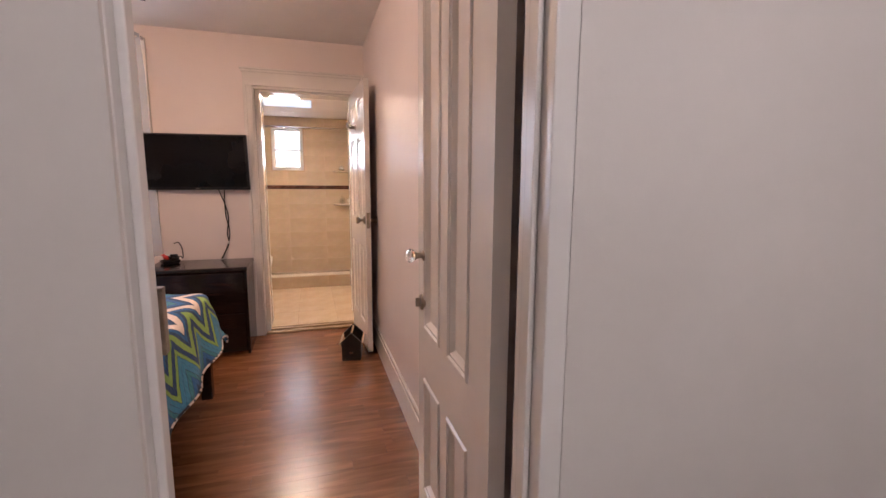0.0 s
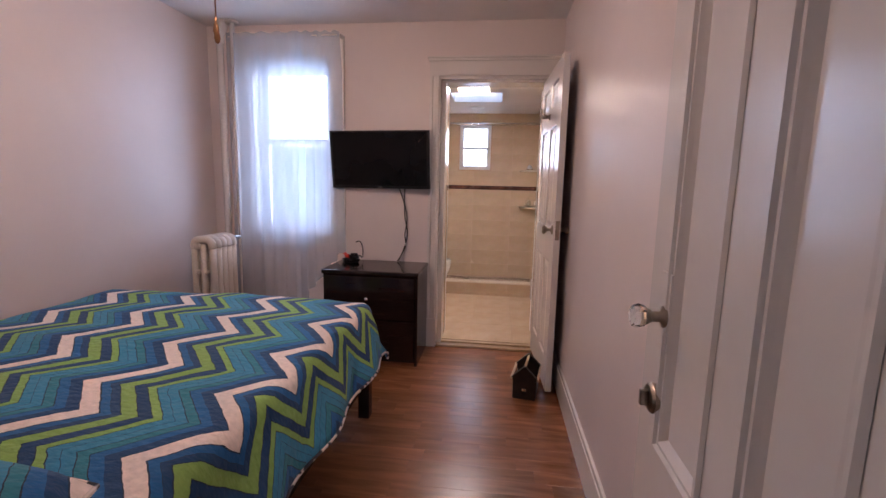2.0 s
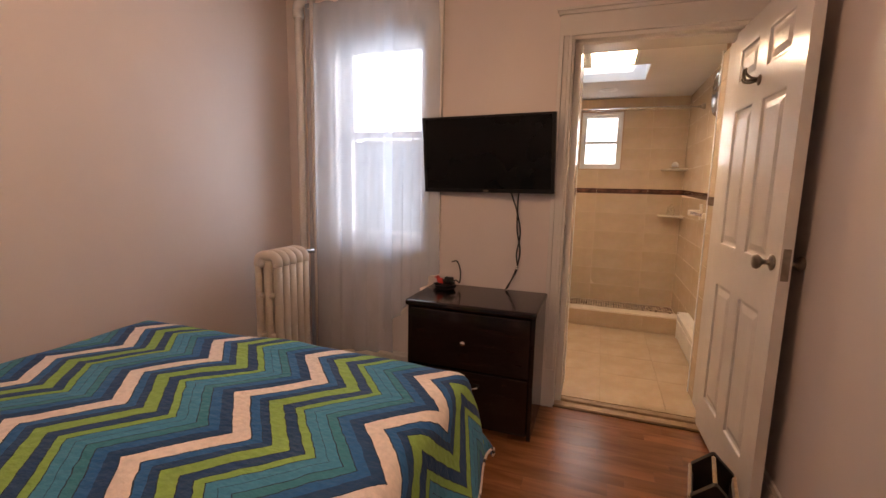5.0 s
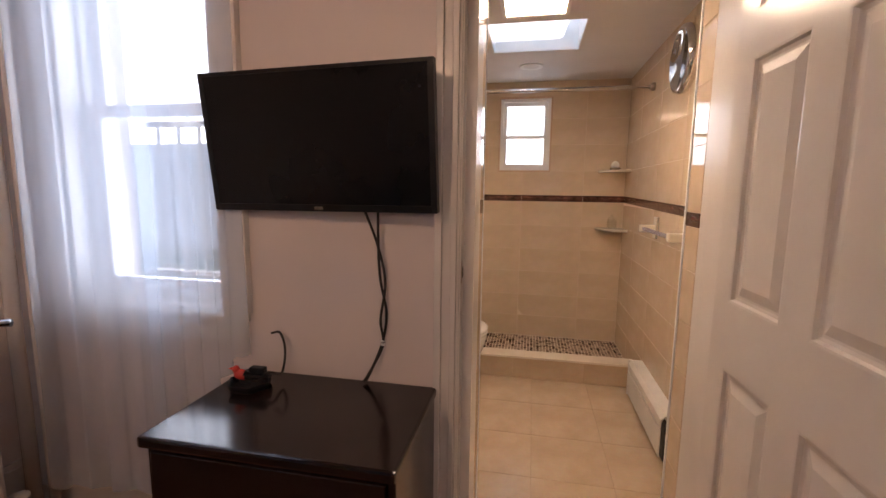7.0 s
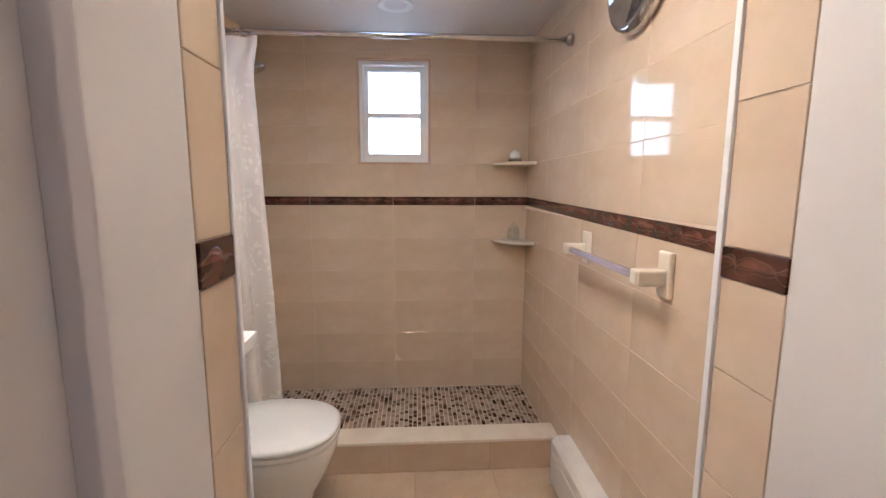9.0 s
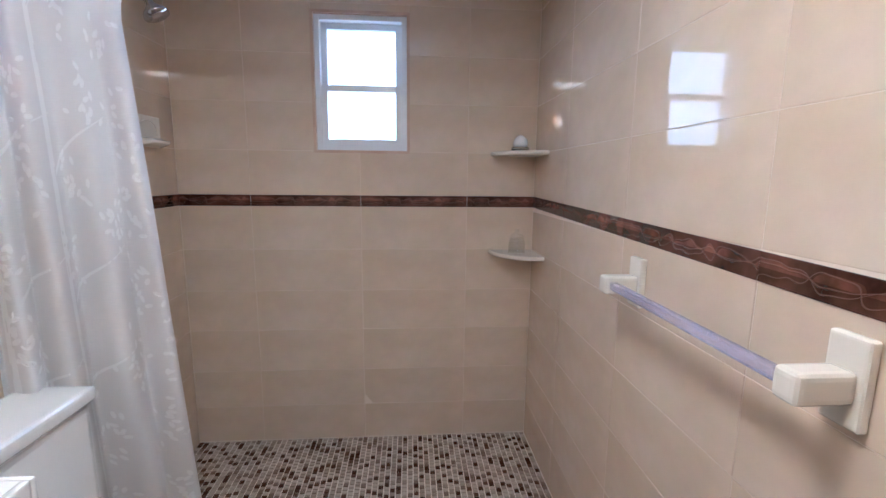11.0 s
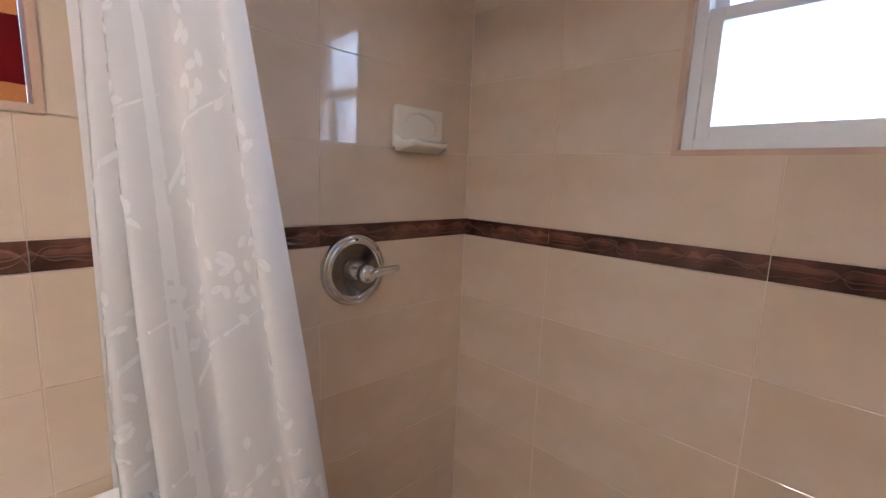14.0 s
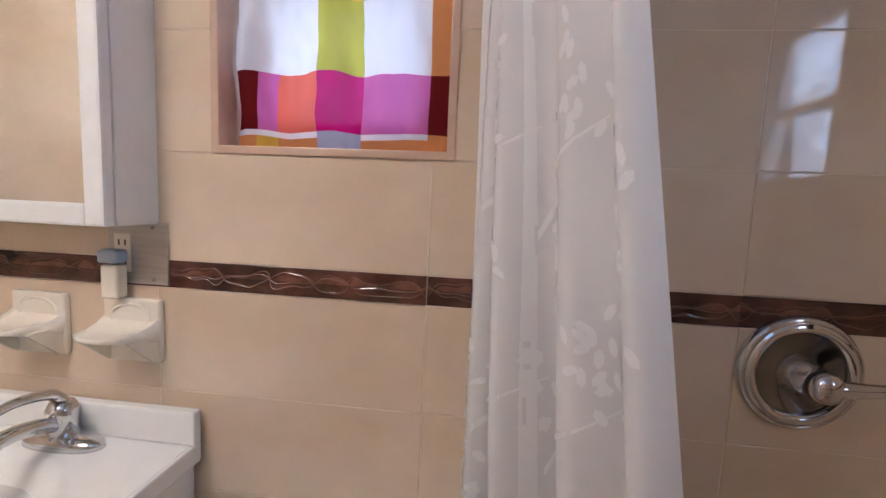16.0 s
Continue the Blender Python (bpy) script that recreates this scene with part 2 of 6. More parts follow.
structure("ceiling_bath", boxes((BL - T, BF - 0.012, BCZ, SKX0, BB + T, BCZ + 0.3), (SKX1, BF - 0.012, BCZ, BR + T, BB + T, BCZ + 0.3), (SKX0, BF - 0.012, BCZ, SKX1, SKY0, BCZ + 0.3), (SKX0, SKY1, BCZ, SKX1, BB + T, BCZ + 0.3)), M_CEIL, "painted ceiling with a skylight shaft", "ceiling")

# ================= more materials =================
def wood_floor():
    m, n, l, b = mat("reddish_laminate", 0.22)
    tc = n.new("ShaderNodeTexCoord")
    oi = n.new("ShaderNodeObjectInfo")
    add = n.new("ShaderNodeVectorMath")
    add.operation = "MULTIPLY_ADD"
    cb = n.new("ShaderNodeCombineXYZ")
    for i in range(3):
        l.new(oi.outputs["Random"], cb.inputs[i])
    add.inputs[1].default_value = (37, 23, 11)
    l.new(cb.outputs[0], add.inputs[0])
    l.new(tc.outputs["Object"], add.inputs[2])
    mp = n.new("ShaderNodeMapping")
    mp.inputs["Scale"].default_value = (1.5, 10, 6)
    l.new(add.outputs[0], mp.inputs[0])
    t = n.new("ShaderNodeTexNoise")
    t.inputs["Scale"].default_value, t.inputs["Detail"].default_value, t.inputs["Distortion"].default_value = 2.0, 8, 0.6
    l.new(mp.outputs[0], t.inputs[0])
    r = n.new("ShaderNodeValToRGB")
    e = r.color_ramp.elements
    e[0].position, e[1].position = 0.30, 0.72
    e[0].color, e[1].color = (0.150, 0.055, 0.021, 1), (0.320, 0.136, 0.058, 1)
    x = e.new(0.52)
    x.color = (0.235, 0.095, 0.040, 1)
    l.new(t.outputs[0], r.inputs[0])
    mr = n.new("ShaderNodeMapRange")
    mr.inputs[3].default_value, mr.inputs[4].default_value = 0.86, 1.13
    l.new(oi.outputs["Random"], mr.inputs[0])
    h = n.new("ShaderNodeHueSaturation")
    l.new(r.outputs[0], h.inputs["Color"])
    l.new(mr.outputs[0], h.inputs["Value"])
    l.new(h.outputs[0], b.inputs["Base Color"])
    t2 = n.new("ShaderNodeTexNoise")
    t2.inputs["Scale"].default_value, t2.inputs["Detail"].default_value = 9, 5
    l.new(tc.outputs["Object"], t2.inputs[0])
    m2 = n.new("ShaderNodeMapRange")
    m2.inputs[3].default_value, m2.inputs[4].default_value = 0.21, 0.29
    l.new(t2.outputs[0], m2.inputs[0])
    l.new(m2.outputs[0], b.inputs["Roughness"])
    return m


def quilt_cloth():
    """Chevron stripes in the cloth's own metres (u across, v along the bed)."""
    m, n, l, b = mat("chevron_quilt", 0.85)
    b.inputs["Sheen Weight"].default_value = 0.06
    uv = n.new("ShaderNodeUVMap")
    wob = n.new("ShaderNodeTexNoise")
    wob.inputs["Scale"].default_value, wob.inputs["Detail"].default_value = 22, 3
    l.new(uv.outputs[0], wob.inputs[0])
    wv = n.new("ShaderNodeVectorMath")
    wv.operation = "MULTIPLY_ADD"
    wv.inputs[1].default_value = (0.012, 0.012, 0)
    l.new(wob.outputs[1], wv.inputs[0])
    l.new(uv.outputs[0], wv.inputs[2])
    sx = n.new("ShaderNodeSeparateXYZ")
    l.new(wv.outputs[0], sx.inputs[0])

    def math_(op, a, c):
        k = n.new("ShaderNodeMath")
        k.operation = op
        for i, v in enumerate((a, c)):
            if isinstance(v, (int, float)):
                k.inputs[i].default_value = v
            else:
                l.new(v, k.inputs[i])
        return k.outputs[0]

    tri = math_("PINGPONG", math_("SUBTRACT", sx.outputs[1], 4.245 - 0.305 * 20), 0.1525)
    d = math_("SUBTRACT", math_("ADD", sx.outputs[0], 0.88 + 0.405 * 10), math_("MULTIPLY", tri, 0.145 / 0.1525))
    f = math_("FRACT", math_("DIVIDE", d, 0.405), 0)
    r = n.new("ShaderNodeValToRGB")
    r.color_ramp.interpolation = "CONSTANT"
    white, blue, navy = (0.82, 0.69, 0.62), (0.004, 0.105, 0.300), (0.002, 0.045, 0.140)
    green, sky_, teal, line = (0.245, 0.410, 0.088), (0.032, 0.222, 0.385), (0.022, 0.188, 0.245), (0.008, 0.022, 0.050)
    stops = [(0, white), (0.135, line), (0.145, blue), (0.215, line), (0.222, navy), (0.28, line), (0.287, green), (0.40, line), (0.407, navy), (0.495, line),
             (0.502, green), (0.565, line), (0.572, sky_), (0.645, line), (0.652, sky_), (0.73, line), (0.738, teal), (0.81, line), (0.818, blue), (0.90, navy), (0.99, line)]
    e = r.color_ramp.elements
    e[0].position, e[0].color = 0, (*white, 1)
    e[1].position, e[1].color = 0.135, (*line, 1)
    for p, c in stops[2:]:
        e.new(p).color = (*c, 1)
    l.new(f, r.inputs[0])
    fine = n.new("ShaderNodeTexNoise")
    fine.inputs["Scale"].default_value, fine.inputs["Detail"].default_value = 60, 5
    l.new(uv.outputs[0], fine.inputs[0])
    mr = n.new("ShaderNodeMapRange")
    mr.inputs[3].default_value, mr.inputs[4].default_value = 0.72, 1.28
    l.new(fine.outputs[0], mr.inputs[0])
    h = n.new("ShaderNodeHueSaturation")
    l.new(r.outputs[0], h.inputs["Color"])
    l.new(mr.outputs[0], h.inputs["Value"])
    l.new(h.outputs[0], b.inputs["Base Color"])
    puck = n.new("ShaderNodeTexNoise")
    puck.inputs["Scale"].default_value, puck.inputs["Detail"].default_value = 34, 3
    mp = n.new("ShaderNodeMapping")
    mp.inputs["Scale"].default_value = (1.0, 1.6, 1)
    l.new(uv.outputs[0], mp.inputs[0])
    l.new(mp.outputs[0], puck.inputs[0])
    bp = n.new("ShaderNodeBump")
    bp.inputs["Strength"].default_value, bp.inputs["Distance"].default_value = 0.55, 0.012
    l.new(puck.outputs[0], bp.inputs["Height"])
    l.new(bp.outputs[0], b.inputs["Normal"])
    return m


def sheer(name, color, see, front=0.3):
    """Thin cloth: part of the light passes straight, part is scattered."""
    m, n, l, b = mat(name, 0.8)
    out = n["Material Output"]
    tr = n.new("ShaderNodeBsdfTransparent")
    tl = n.new("ShaderNodeBsdfTranslucent")
    df = n.new("ShaderNodeBsdfDiffuse")
    tl.inputs[0].default_value = df.inputs[0].default_value = (*color, 1)
    a = n.new("ShaderNodeMixShader")
    a.inputs[0].default_value = front
    l.new(tl.outputs[0], a.inputs[1])
    l.new(df.outputs[0], a.inputs[2])
    mx = n.new("ShaderNodeMixShader")
    tc = n.new("ShaderNodeTexCoord")
    w = n.new("ShaderNodeTexNoise")
    w.inputs["Scale"].default_value, w.inputs["Detail"].default_value = 6, 4
    mp = n.new("ShaderNodeMapping")
    mp.inputs["Scale"].default_value = (2, 2, 0.6)
    l.new(tc.outputs["Object"], mp.inputs[0])
    l.new(mp.outputs[0], w.inputs[0])
    mr = n.new("ShaderNodeMapRange")
    mr.inputs[1].default_value, mr.inputs[2].default_value = 0.3, 0.7
    mr.inputs[3].default_value, mr.inputs[4].default_value = see * 1.03, see * 0.97
    l.new(w.outputs[0], mr.inputs[0])
    l.new(mr.outputs[0], mx.inputs[0])
    l.new(a.outputs[0], mx.inputs[1])
    l.new(tr.outputs[0], mx.inputs[2])
    l.new(mx.outputs[0], out.inputs[0])
    return m


def glass_pane():
    m, n, l, b = mat("window_glass", 0.02)
    out = n["Material Output"]
    tr = n.new("ShaderNodeBsdfTransparent")
    gl = n.new("ShaderNodeBsdfGlossy")
    gl.inputs["Roughness"].default_value = 0.02
    fr = n.new("ShaderNodeLayerWeight")
    fr.inputs["Blend"].default_value = 0.5
    pw = n.new("ShaderNodeMath")
    pw.operation = "POWER"
    pw.inputs[1].default_value = 5.0
    l.new(fr.outputs["Facing"], pw.inputs[0])
    gain = n.new("ShaderNodeMath")
    gain.operation = "MULTIPLY_ADD"
    gain.inputs[1].default_value, gain.inputs[2].default_value = 0.96, 0.04
    l.new(pw.outputs[0], gain.inputs[0])
    mx = n.new("ShaderNodeMixShader")
    l.new(gain.outputs[0], mx.inputs[0])
    l.new(tr.outputs[0], mx.inputs[1])
    l.new(gl.outputs[0], mx.inputs[2])
    l.new(mx.outputs[0], out.inputs[0])
    return m


def glow(name, color, strength):
    m, n, l, b = mat(name, 0.5)
    b.inputs["Base Color"].default_value = (*color, 1)
    b.inputs["Emission Color"].default_value = (*color, 1)
    b.inputs["Emission Strength"].default_value = strength
    return m


def border_tile_mat():
    """Dark brown glazed border with raised, lighter leaf lines and facet shading painted into the leaves."""
    m, n, l, b = mat("brown_leaf_border", 0.16)
    tc = n.new("ShaderNodeTexCoord")
    ns = n.new("ShaderNodeTexNoise")
    ns.inputs["Scale"].default_value, ns.inputs["Detail"].default_value = 14, 6
    l.new(tc.outputs["Object"], ns.inputs[0])
    r = n.new("ShaderNodeValToRGB")
    r.color_ramp.elements[0].position, r.color_ramp.elements[1].position = 0.35, 0.68
    r.color_ramp.elements[0].color, r.color_ramp.elements[1].color = (0.034, 0.012, 0.007, 1), (0.150, 0.060, 0.038, 1)
    l.new(ns.outputs[0], r.inputs[0])
    oi = n.new("ShaderNodeObjectInfo")
    sp = n.new("ShaderNodeSeparateXYZ")
    l.new(tc.outputs["Object"], sp.inputs[0])

    def op(kind, a, c=0.0):
        k = n.new("ShaderNodeMath")
        k.operation = kind
        for q, v in enumerate((a, c)):
            if isinstance(v, (int, float)):
                k.inputs[q].default_value = v
            else:
                l.new(v, k.inputs[q])
        return k.outputs[0]

    bend = n.new("ShaderNodeTexNoise")
    bend.inputs["Scale"].default_value, bend.inputs["Detail"].default_value = 11, 1
    l.new(tc.outputs["Object"], bend.inputs[0])
    ph = op("ADD", op("MULTIPLY", oi.outputs["Random"], 6.28), op("MULTIPLY", bend.outputs[0], 9.0))
    best = None
    for freq, amp, off, sh in ((38.0, 0.015, 0.0, 0.0), (38.0, -0.015, 0.0, 0.4), (38.0, 0.007, 0.002, 0.2)):
        s = op("MULTIPLY", op("SINE", op("ADD", op("MULTIPLY", sp.outputs[0], freq), op("ADD", ph, sh))), amp)
        d = op("ABSOLUTE", op("SUBTRACT", op("SUBTRACT", sp.outputs[2], off), s))
        best = d if best is None else op("MINIMUM", best, d)
    line = n.new("ShaderNodeMapRange")
    line.inputs[1].default_value, line.inputs[2].default_value = 0.0004, 0.0016
    line.inputs[3].default_value, line.inputs[4].default_value = 0.55, 0.0
    l.new(best, line.inputs[0])
    # relief shading put into the colour: upper half of each leaf lighter
    wave = op("ABSOLUTE", op("MULTIPLY", op("SINE", op("ADD", op("MULTIPLY", sp.outputs[0], 38.0), ph)), 0.015))
    leaf = op("MULTIPLY", op("GREATER_THAN", wave, op("ABSOLUTE", sp.outputs[2])), op("GREATER_THAN", sp.outputs[2], 0.0))
    hs = n.new("ShaderNodeHueSaturation")
    l.new(r.outputs[0], hs.inputs["Color"])
    l.new(op("MULTIPLY_ADD", leaf, 0.7), hs.inputs["Value"])
    hs.inputs["Value"].links[0].from_node.inputs[2].default_value = 0.85
    mx = n.new("ShaderNodeMix")
    mx.data_type = "RGBA"
    l.new(line.outputs[0], mx.inputs[0])
    l.new(hs.outputs[0], mx.inputs[6])
    mx.inputs[7].default_value = (0.21, 0.115, 0.078, 1)
    l.new(mx.outputs[2], b.inputs["Base Color"])
    bp = n.new("ShaderNodeBump")
    bp.inputs["Strength"].default_value, bp.inputs["Distance"].default_value = 0.6, 0.003
    l.new(line.outputs[0], bp.inputs["Height"])
    l.new(bp.outputs[0], b.inputs["Normal"])
    return m


def mosaic_mat(island):
    """Small stone and glass squares: cream, tan, brown, dark brown."""
    m, n, l, b = mat("brown_mosaic_island" if island else "brown_mosaic", 0.25)
    src = n.new("ShaderNodeNewGeometry").outputs["Random Per Island"] if island else n.new("ShaderNodeObjectInfo").outputs["Random"]
    r = n.new("ShaderNodeValToRGB")
    r.color_ramp.interpolation = "CONSTANT"
    e = r.color_ramp.elements
    e[0].position, e[0].color = 0, (0.46, 0.37, 0.30, 1)
    e[1].position, e[1].color = 0.36, (0.33, 0.25, 0.20, 1)
    for p, c in ((0.56, (0.21, 0.145, 0.115)), (0.70, (0.060, 0.026, 0.018)), (0.82, (0.38, 0.30, 0.24)), (0.93, (0.11, 0.055, 0.038))):
        e.new(p).color = (*c, 1)
    l.new(src, r.inputs[0])
    l.new(r.outputs[0], b.inputs["Base Color"])
    return m


M_WOOD = wood_floor()
M_QUILT = quilt_cloth()
M_SHEER = sheer("white_sheer", (0.74, 0.85, 1.0), 0.68)
M_SHOWER = sheer("white_shower_cloth", (0.90, 0.88, 0.87), 0.08, 0.78)
M_LEAF = sheer("woven_leaf_pattern", (0.97, 0.96, 0.95), 0.04, 0.72)
M_GLASS = glass_pane()


def thin_glass():
    m, n, l, b = mat("thin_jar_glass", 0.02)
    tr, gl, mx = n.new("ShaderNodeBsdfTransparent"), n.new("ShaderNodeBsdfGlossy"), n.new("ShaderNodeMixShader")
    tr.inputs[0].default_value = (0.97, 0.975, 0.965, 1)
    gl.inputs["Roughness"].default_value = 0.05
    mx.inputs[0].default_value = 0.12
    l.new(tr.outputs[0], mx.inputs[1])
    l.new(gl.outputs[0], mx.inputs[2])
    l.new(mx.outputs[0], n["Material Output"].inputs[0])
    return m


M_JAR = thin_glass()
M_BORDER = border_tile_mat()
M_MOSAIC, M_MOSAIC_I = mosaic_mat(False), mosaic_mat(True)
M_RAD = noise_mix("cream_radiator_paint", (0.60, 0.53, 0.45), (0.68, 0.61, 0.53), 6, 0.35, 0.25, 40, fine=0.05)
M_SCREEN = noise_mix("dark_screen", (0.004, 0.004, 0.005), (0.006, 0.006, 0.007), 3, 0.15, Specular_IOR_Level=0.2)
M_CERAMIC = noise_mix("cream_ceramic", (0.76, 0.69, 0.57), (0.81, 0.75, 0.64), 5, 0.12)
M_ACRYLIC, _n, _l, _b = mat("clear_acrylic", 0.24, Base_Color=(0.78, 0.76, 0.96, 1), Transmission_Weight=0.75, IOR=1.45)
M_CLEAR, _n, _l, _b = mat("clear_glass", 0.02, Base_Color=(0.96, 0.97, 0.95, 1), Transmission_Weight=1.0, IOR=1.45)
M_MIRROR, _n, _l, _b = mat("mirror", 0.01, 1.0, Base_Color=(0.82, 0.83, 0.82, 1))
M_STRIP = noise_mix("threshold_wood", (0.30, 0.20, 0.11), (0.45, 0.32, 0.20), 12, 0.35, 0.2, 60, stretch=(1, 6, 6))
# near-black painted for shade inside openings, also the colour of the heating fins
M_SHADOWGAP = noise_mix("dark_shade_and_fins", (0.010, 0.008, 0.007), (0.02, 0.016, 0.014), 9, 0.9)
M_RUST = noise_mix("rusty_tin", (0.005, 0.004, 0.004), (0.024, 0.013, 0.010), 16, 0.55, 0.3, 60)
M_TAN = noise_mix("tan_stone_frame", (0.50, 0.34, 0.24), (0.60, 0.43, 0.31), 10, 0.3, 0.05, 50)
M_STONE = noise_mix("cream_curb_stone", (0.72, 0.64, 0.53), (0.78, 0.71, 0.60), 8, 0.25, 0.05, 40)
M_STEEL = noise_mix("brushed_steel_cover", (0.46, 0.43, 0.39), (0.54, 0.51, 0.47), 9, 0.38, 0.05, 120, metal=1.0, stretch=(1, 1, 12))
M_BLUECAP = noise_mix("pale_blue_plastic", (0.36, 0.42, 0.52), (0.44, 0.50, 0.58), 9, 0.3)
M_RED = noise_mix("red_plastic", (0.50, 0.03, 0.02), (0.62, 0.05, 0.03), 10, 0.35)
M_WHITEP = noise_mix("white_plastic", (0.76, 0.75, 0.72), (0.82, 0.81, 0.78), 8, 0.35)
M_HEATER = noise_mix("white_enamel", (0.72, 0.70, 0.66), (0.78, 0.76, 0.72), 7, 0.25, 0.04, 40)
M_CABLE = noise_mix("black_cable", (0.012, 0.010, 0.009), (0.035, 0.028, 0.024), 30, 0.5)

# ================= doors, frames, trim =================
def panel_relief(bm, x0, x1, z0, z1, y, s):
    """A raised panel set into a frame: moulding down, flat, bevel up, field. s: which way the face looks."""
    rings = [(0, 0), (0.006, 0.001), (0.010, 0.009), (0.018, 0.011), (0.024, 0.011), (0.050, 0.003)]
    prev = None
    for inset, depth in rings:
        a, b, c, d = x0 + inset, x1 - inset, z0 + inset, z1 - inset
        q = [bm.verts.new((px, y - s * depth, pz)) for px, pz in ((a, c), (b, c), (b, d), (a, d))]
        if prev:
            for i in range(4):
                bm.faces.new((prev[i], prev[(i + 1) % 4], q[(i + 1) % 4], q[i]))
        prev = q
    bm.faces.new(prev)


def flat_panel_relief(bm, x0, x1, z0, z1, y, s):
    """A flat panel with a planted bead moulding that stands a little proud, as on old doors."""
    rings = [(-0.002, -0.001), (0.004, -0.006), (0.010, -0.006), (0.014, 0.000), (0.022, -0.001), (0.028, 0.006), (0.034, 0.012), (0.040, 0.012)]
    prev = None
    for inset, depth in rings:
        a, b, c, d = x0 + inset, x1 - inset, z0 + inset, z1 - inset
        q = [bm.verts.new((px, y - s * depth, pz)) for px, pz in ((a, c), (b, c), (b, d), (a, d))]
        if prev:
            for i in range(4):
                bm.faces.new((prev[i], prev[(i + 1) % 4], q[(i + 1) % 4], q[i]))
        prev = q
    bm.faces.new(prev)


def panel_door(name, label, m, w, h, th, cols, rows, relief):
    door = thing(name, label, "door")
    door.matrix_world = m
    bs = []
    xs = [0] + [c for pair in cols for c in pair] + [w]
    for i in range(0, len(xs), 2):
        bs.append((xs[i], 0, 0.012, xs[i + 1], th, h))
    zs = [0.012] + [c for pair in rows for c in pair] + [h]
    for c0, c1 in cols:
        for i in range(0, len(zs), 2):
            bs.append((c0, 0, zs[i], c1, th, zs[i + 1]))
    part("leaf", boxes(*bs), M_TRIM, door)
    for c0, c1 in cols:
        for r0, r1 in rows:
            bm = bmesh.new()
            relief(bm, c0, c1, r0, r1, 0.0, -1)
            relief(bm, c0, c1, r0, r1, th, 1)
            part("panel", bm, M_TRIM, door)
    return door


entry_door = panel_door("door_1", "white gloss painted four panel door standing open", pose(0.626, 3.40, 0, 0, 0, 89.5), 0.66, 2.0, 0.04,
                        [(0.135, 0.305), (0.385, 0.572)], [(0.17, 0.585), (0.76, 1.86)], flat_panel_relief)
tagged(entry_door, kind="structure")
bath_door = panel_door("door_2", "white six panel door standing open against the wall", pose(0.577, 6.47, 0.006, 0, 0, -87.3), 0.745, 1.955, 0.035,
                       [(0.082, 0.302), (0.400, 0.621)], [(0.19, 0.792), (0.975, 1.595), (1.710, 1.86)], panel_relief)
tagged(bath_door, kind="structure")


def round_knob(r=0.027, reach=0.062):
    return lathe([(0.001, 0), (r * 1.05, 0.0), (r * 1.1, 0.005), (r * 0.7, 0.010), (0.010, 0.014), (0.010, reach * 0.5), (r * 0.8, reach * 0.62), (r * 1.02, reach * 0.78), (r * 0.9, reach * 0.93), (r * 0.45, reach), (0.001, reach)], 20, "y")


kn = part("knob", moved(round_knob(), pose(0.685, 0, 0.985, 0, 0, 180)), M_NICKEL, bath_door, "dark aged metal knob", True)
kn2 = part("knob", moved(round_knob(), pose(0.685, 0.035, 0.985)), M_NICKEL, bath_door, "dark aged metal knob", True)
part("latch_plate", boxes((0.7445, 0.006, 0.93, 0.7465, 0.029, 1.04)), M_NICKEL, bath_door, "metal latch plate on the door edge")
hook_bm = merge(lathe([(0.001, 0), (0.022, 0), (0.022, 0.004), (0.014, 0.008), (0.008, 0.010), (0.001, 0.010)], 16, "y"),
                tube(spline([(0, 0.008, 0.004), (-0.004, 0.03, 0.0), (-0.02, 0.055, -0.004), (-0.045, 0.07, 0.012), (-0.06, 0.072, 0.03)]), 0.0055),
                tube(spline([(0, 0.008, 0.006), (0.006, 0.03, 0.012), (0.012, 0.045, 0.03), (0.010, 0.05, 0.05)]), 0.005),
                tube(spline([(0, 0.008, -0.004), (0.012, 0.03, -0.008), (0.03, 0.045, -0.002), (0.04, 0.05, 0.014)]), 0.005))
part("robe_hook", moved(hook_bm, pose(0.352, 0, 1.672, 0, 0, 180)), M_NICKEL, bath_door, "brushed nickel triple robe hook", True)

glass_knob = lathe([(0.001, 0), (0.012, 0), (0.015, 0.006), (0.020, 0.013), (0.023, 0.022), (0.020, 0.031), (0.012, 0.035), (0.001, 0.035)], 8, "y")
part("knob", moved(glass_knob, pose(0.572, 0.066, 1.01)), M_CLEAR, entry_door, "faceted clear glass knob")
part("knob_shank", moved(lathe([(0.001, 0), (0.020, 0), (0.020, 0.006), (0.010, 0.010), (0.010, 0.026), (0.014, 0.030), (0.014, 0.036), (0.001, 0.036)], 16, "y"), pose(0.572, 0.04, 1.01)), M_NICKEL, entry_door, "dark aged metal shank", True)
part("knob_plate", boxes((0.552, 0.0395, 0.95, 0.598, 0.043, 1.09), bevel=0.001), M_TRIM, entry_door, "painted-over knob plate")
part("deadbolt", merge(moved(lathe([(0.001, 0), (0.028, 0), (0.029, 0.008), (0.024, 0.013), (0.012, 0.014), (0.001, 0.014)], 20, "y"), pose(0.585, 0.04, 0.85)), boxes((0.580, 0.052, 0.835, 0.590, 0.068, 0.865), bevel=0.002)), M_NICKEL, entry_door, "dark metal deadbolt turn", False)
for hz in (0.25, 1.75):
    part("hinge", moved(tube([(-0.006, 0.045, hz - 0.045), (-0.006, 0.045, hz + 0.045)], 0.006), pose(0, 0, 0)), M_TRIM, entry_door)

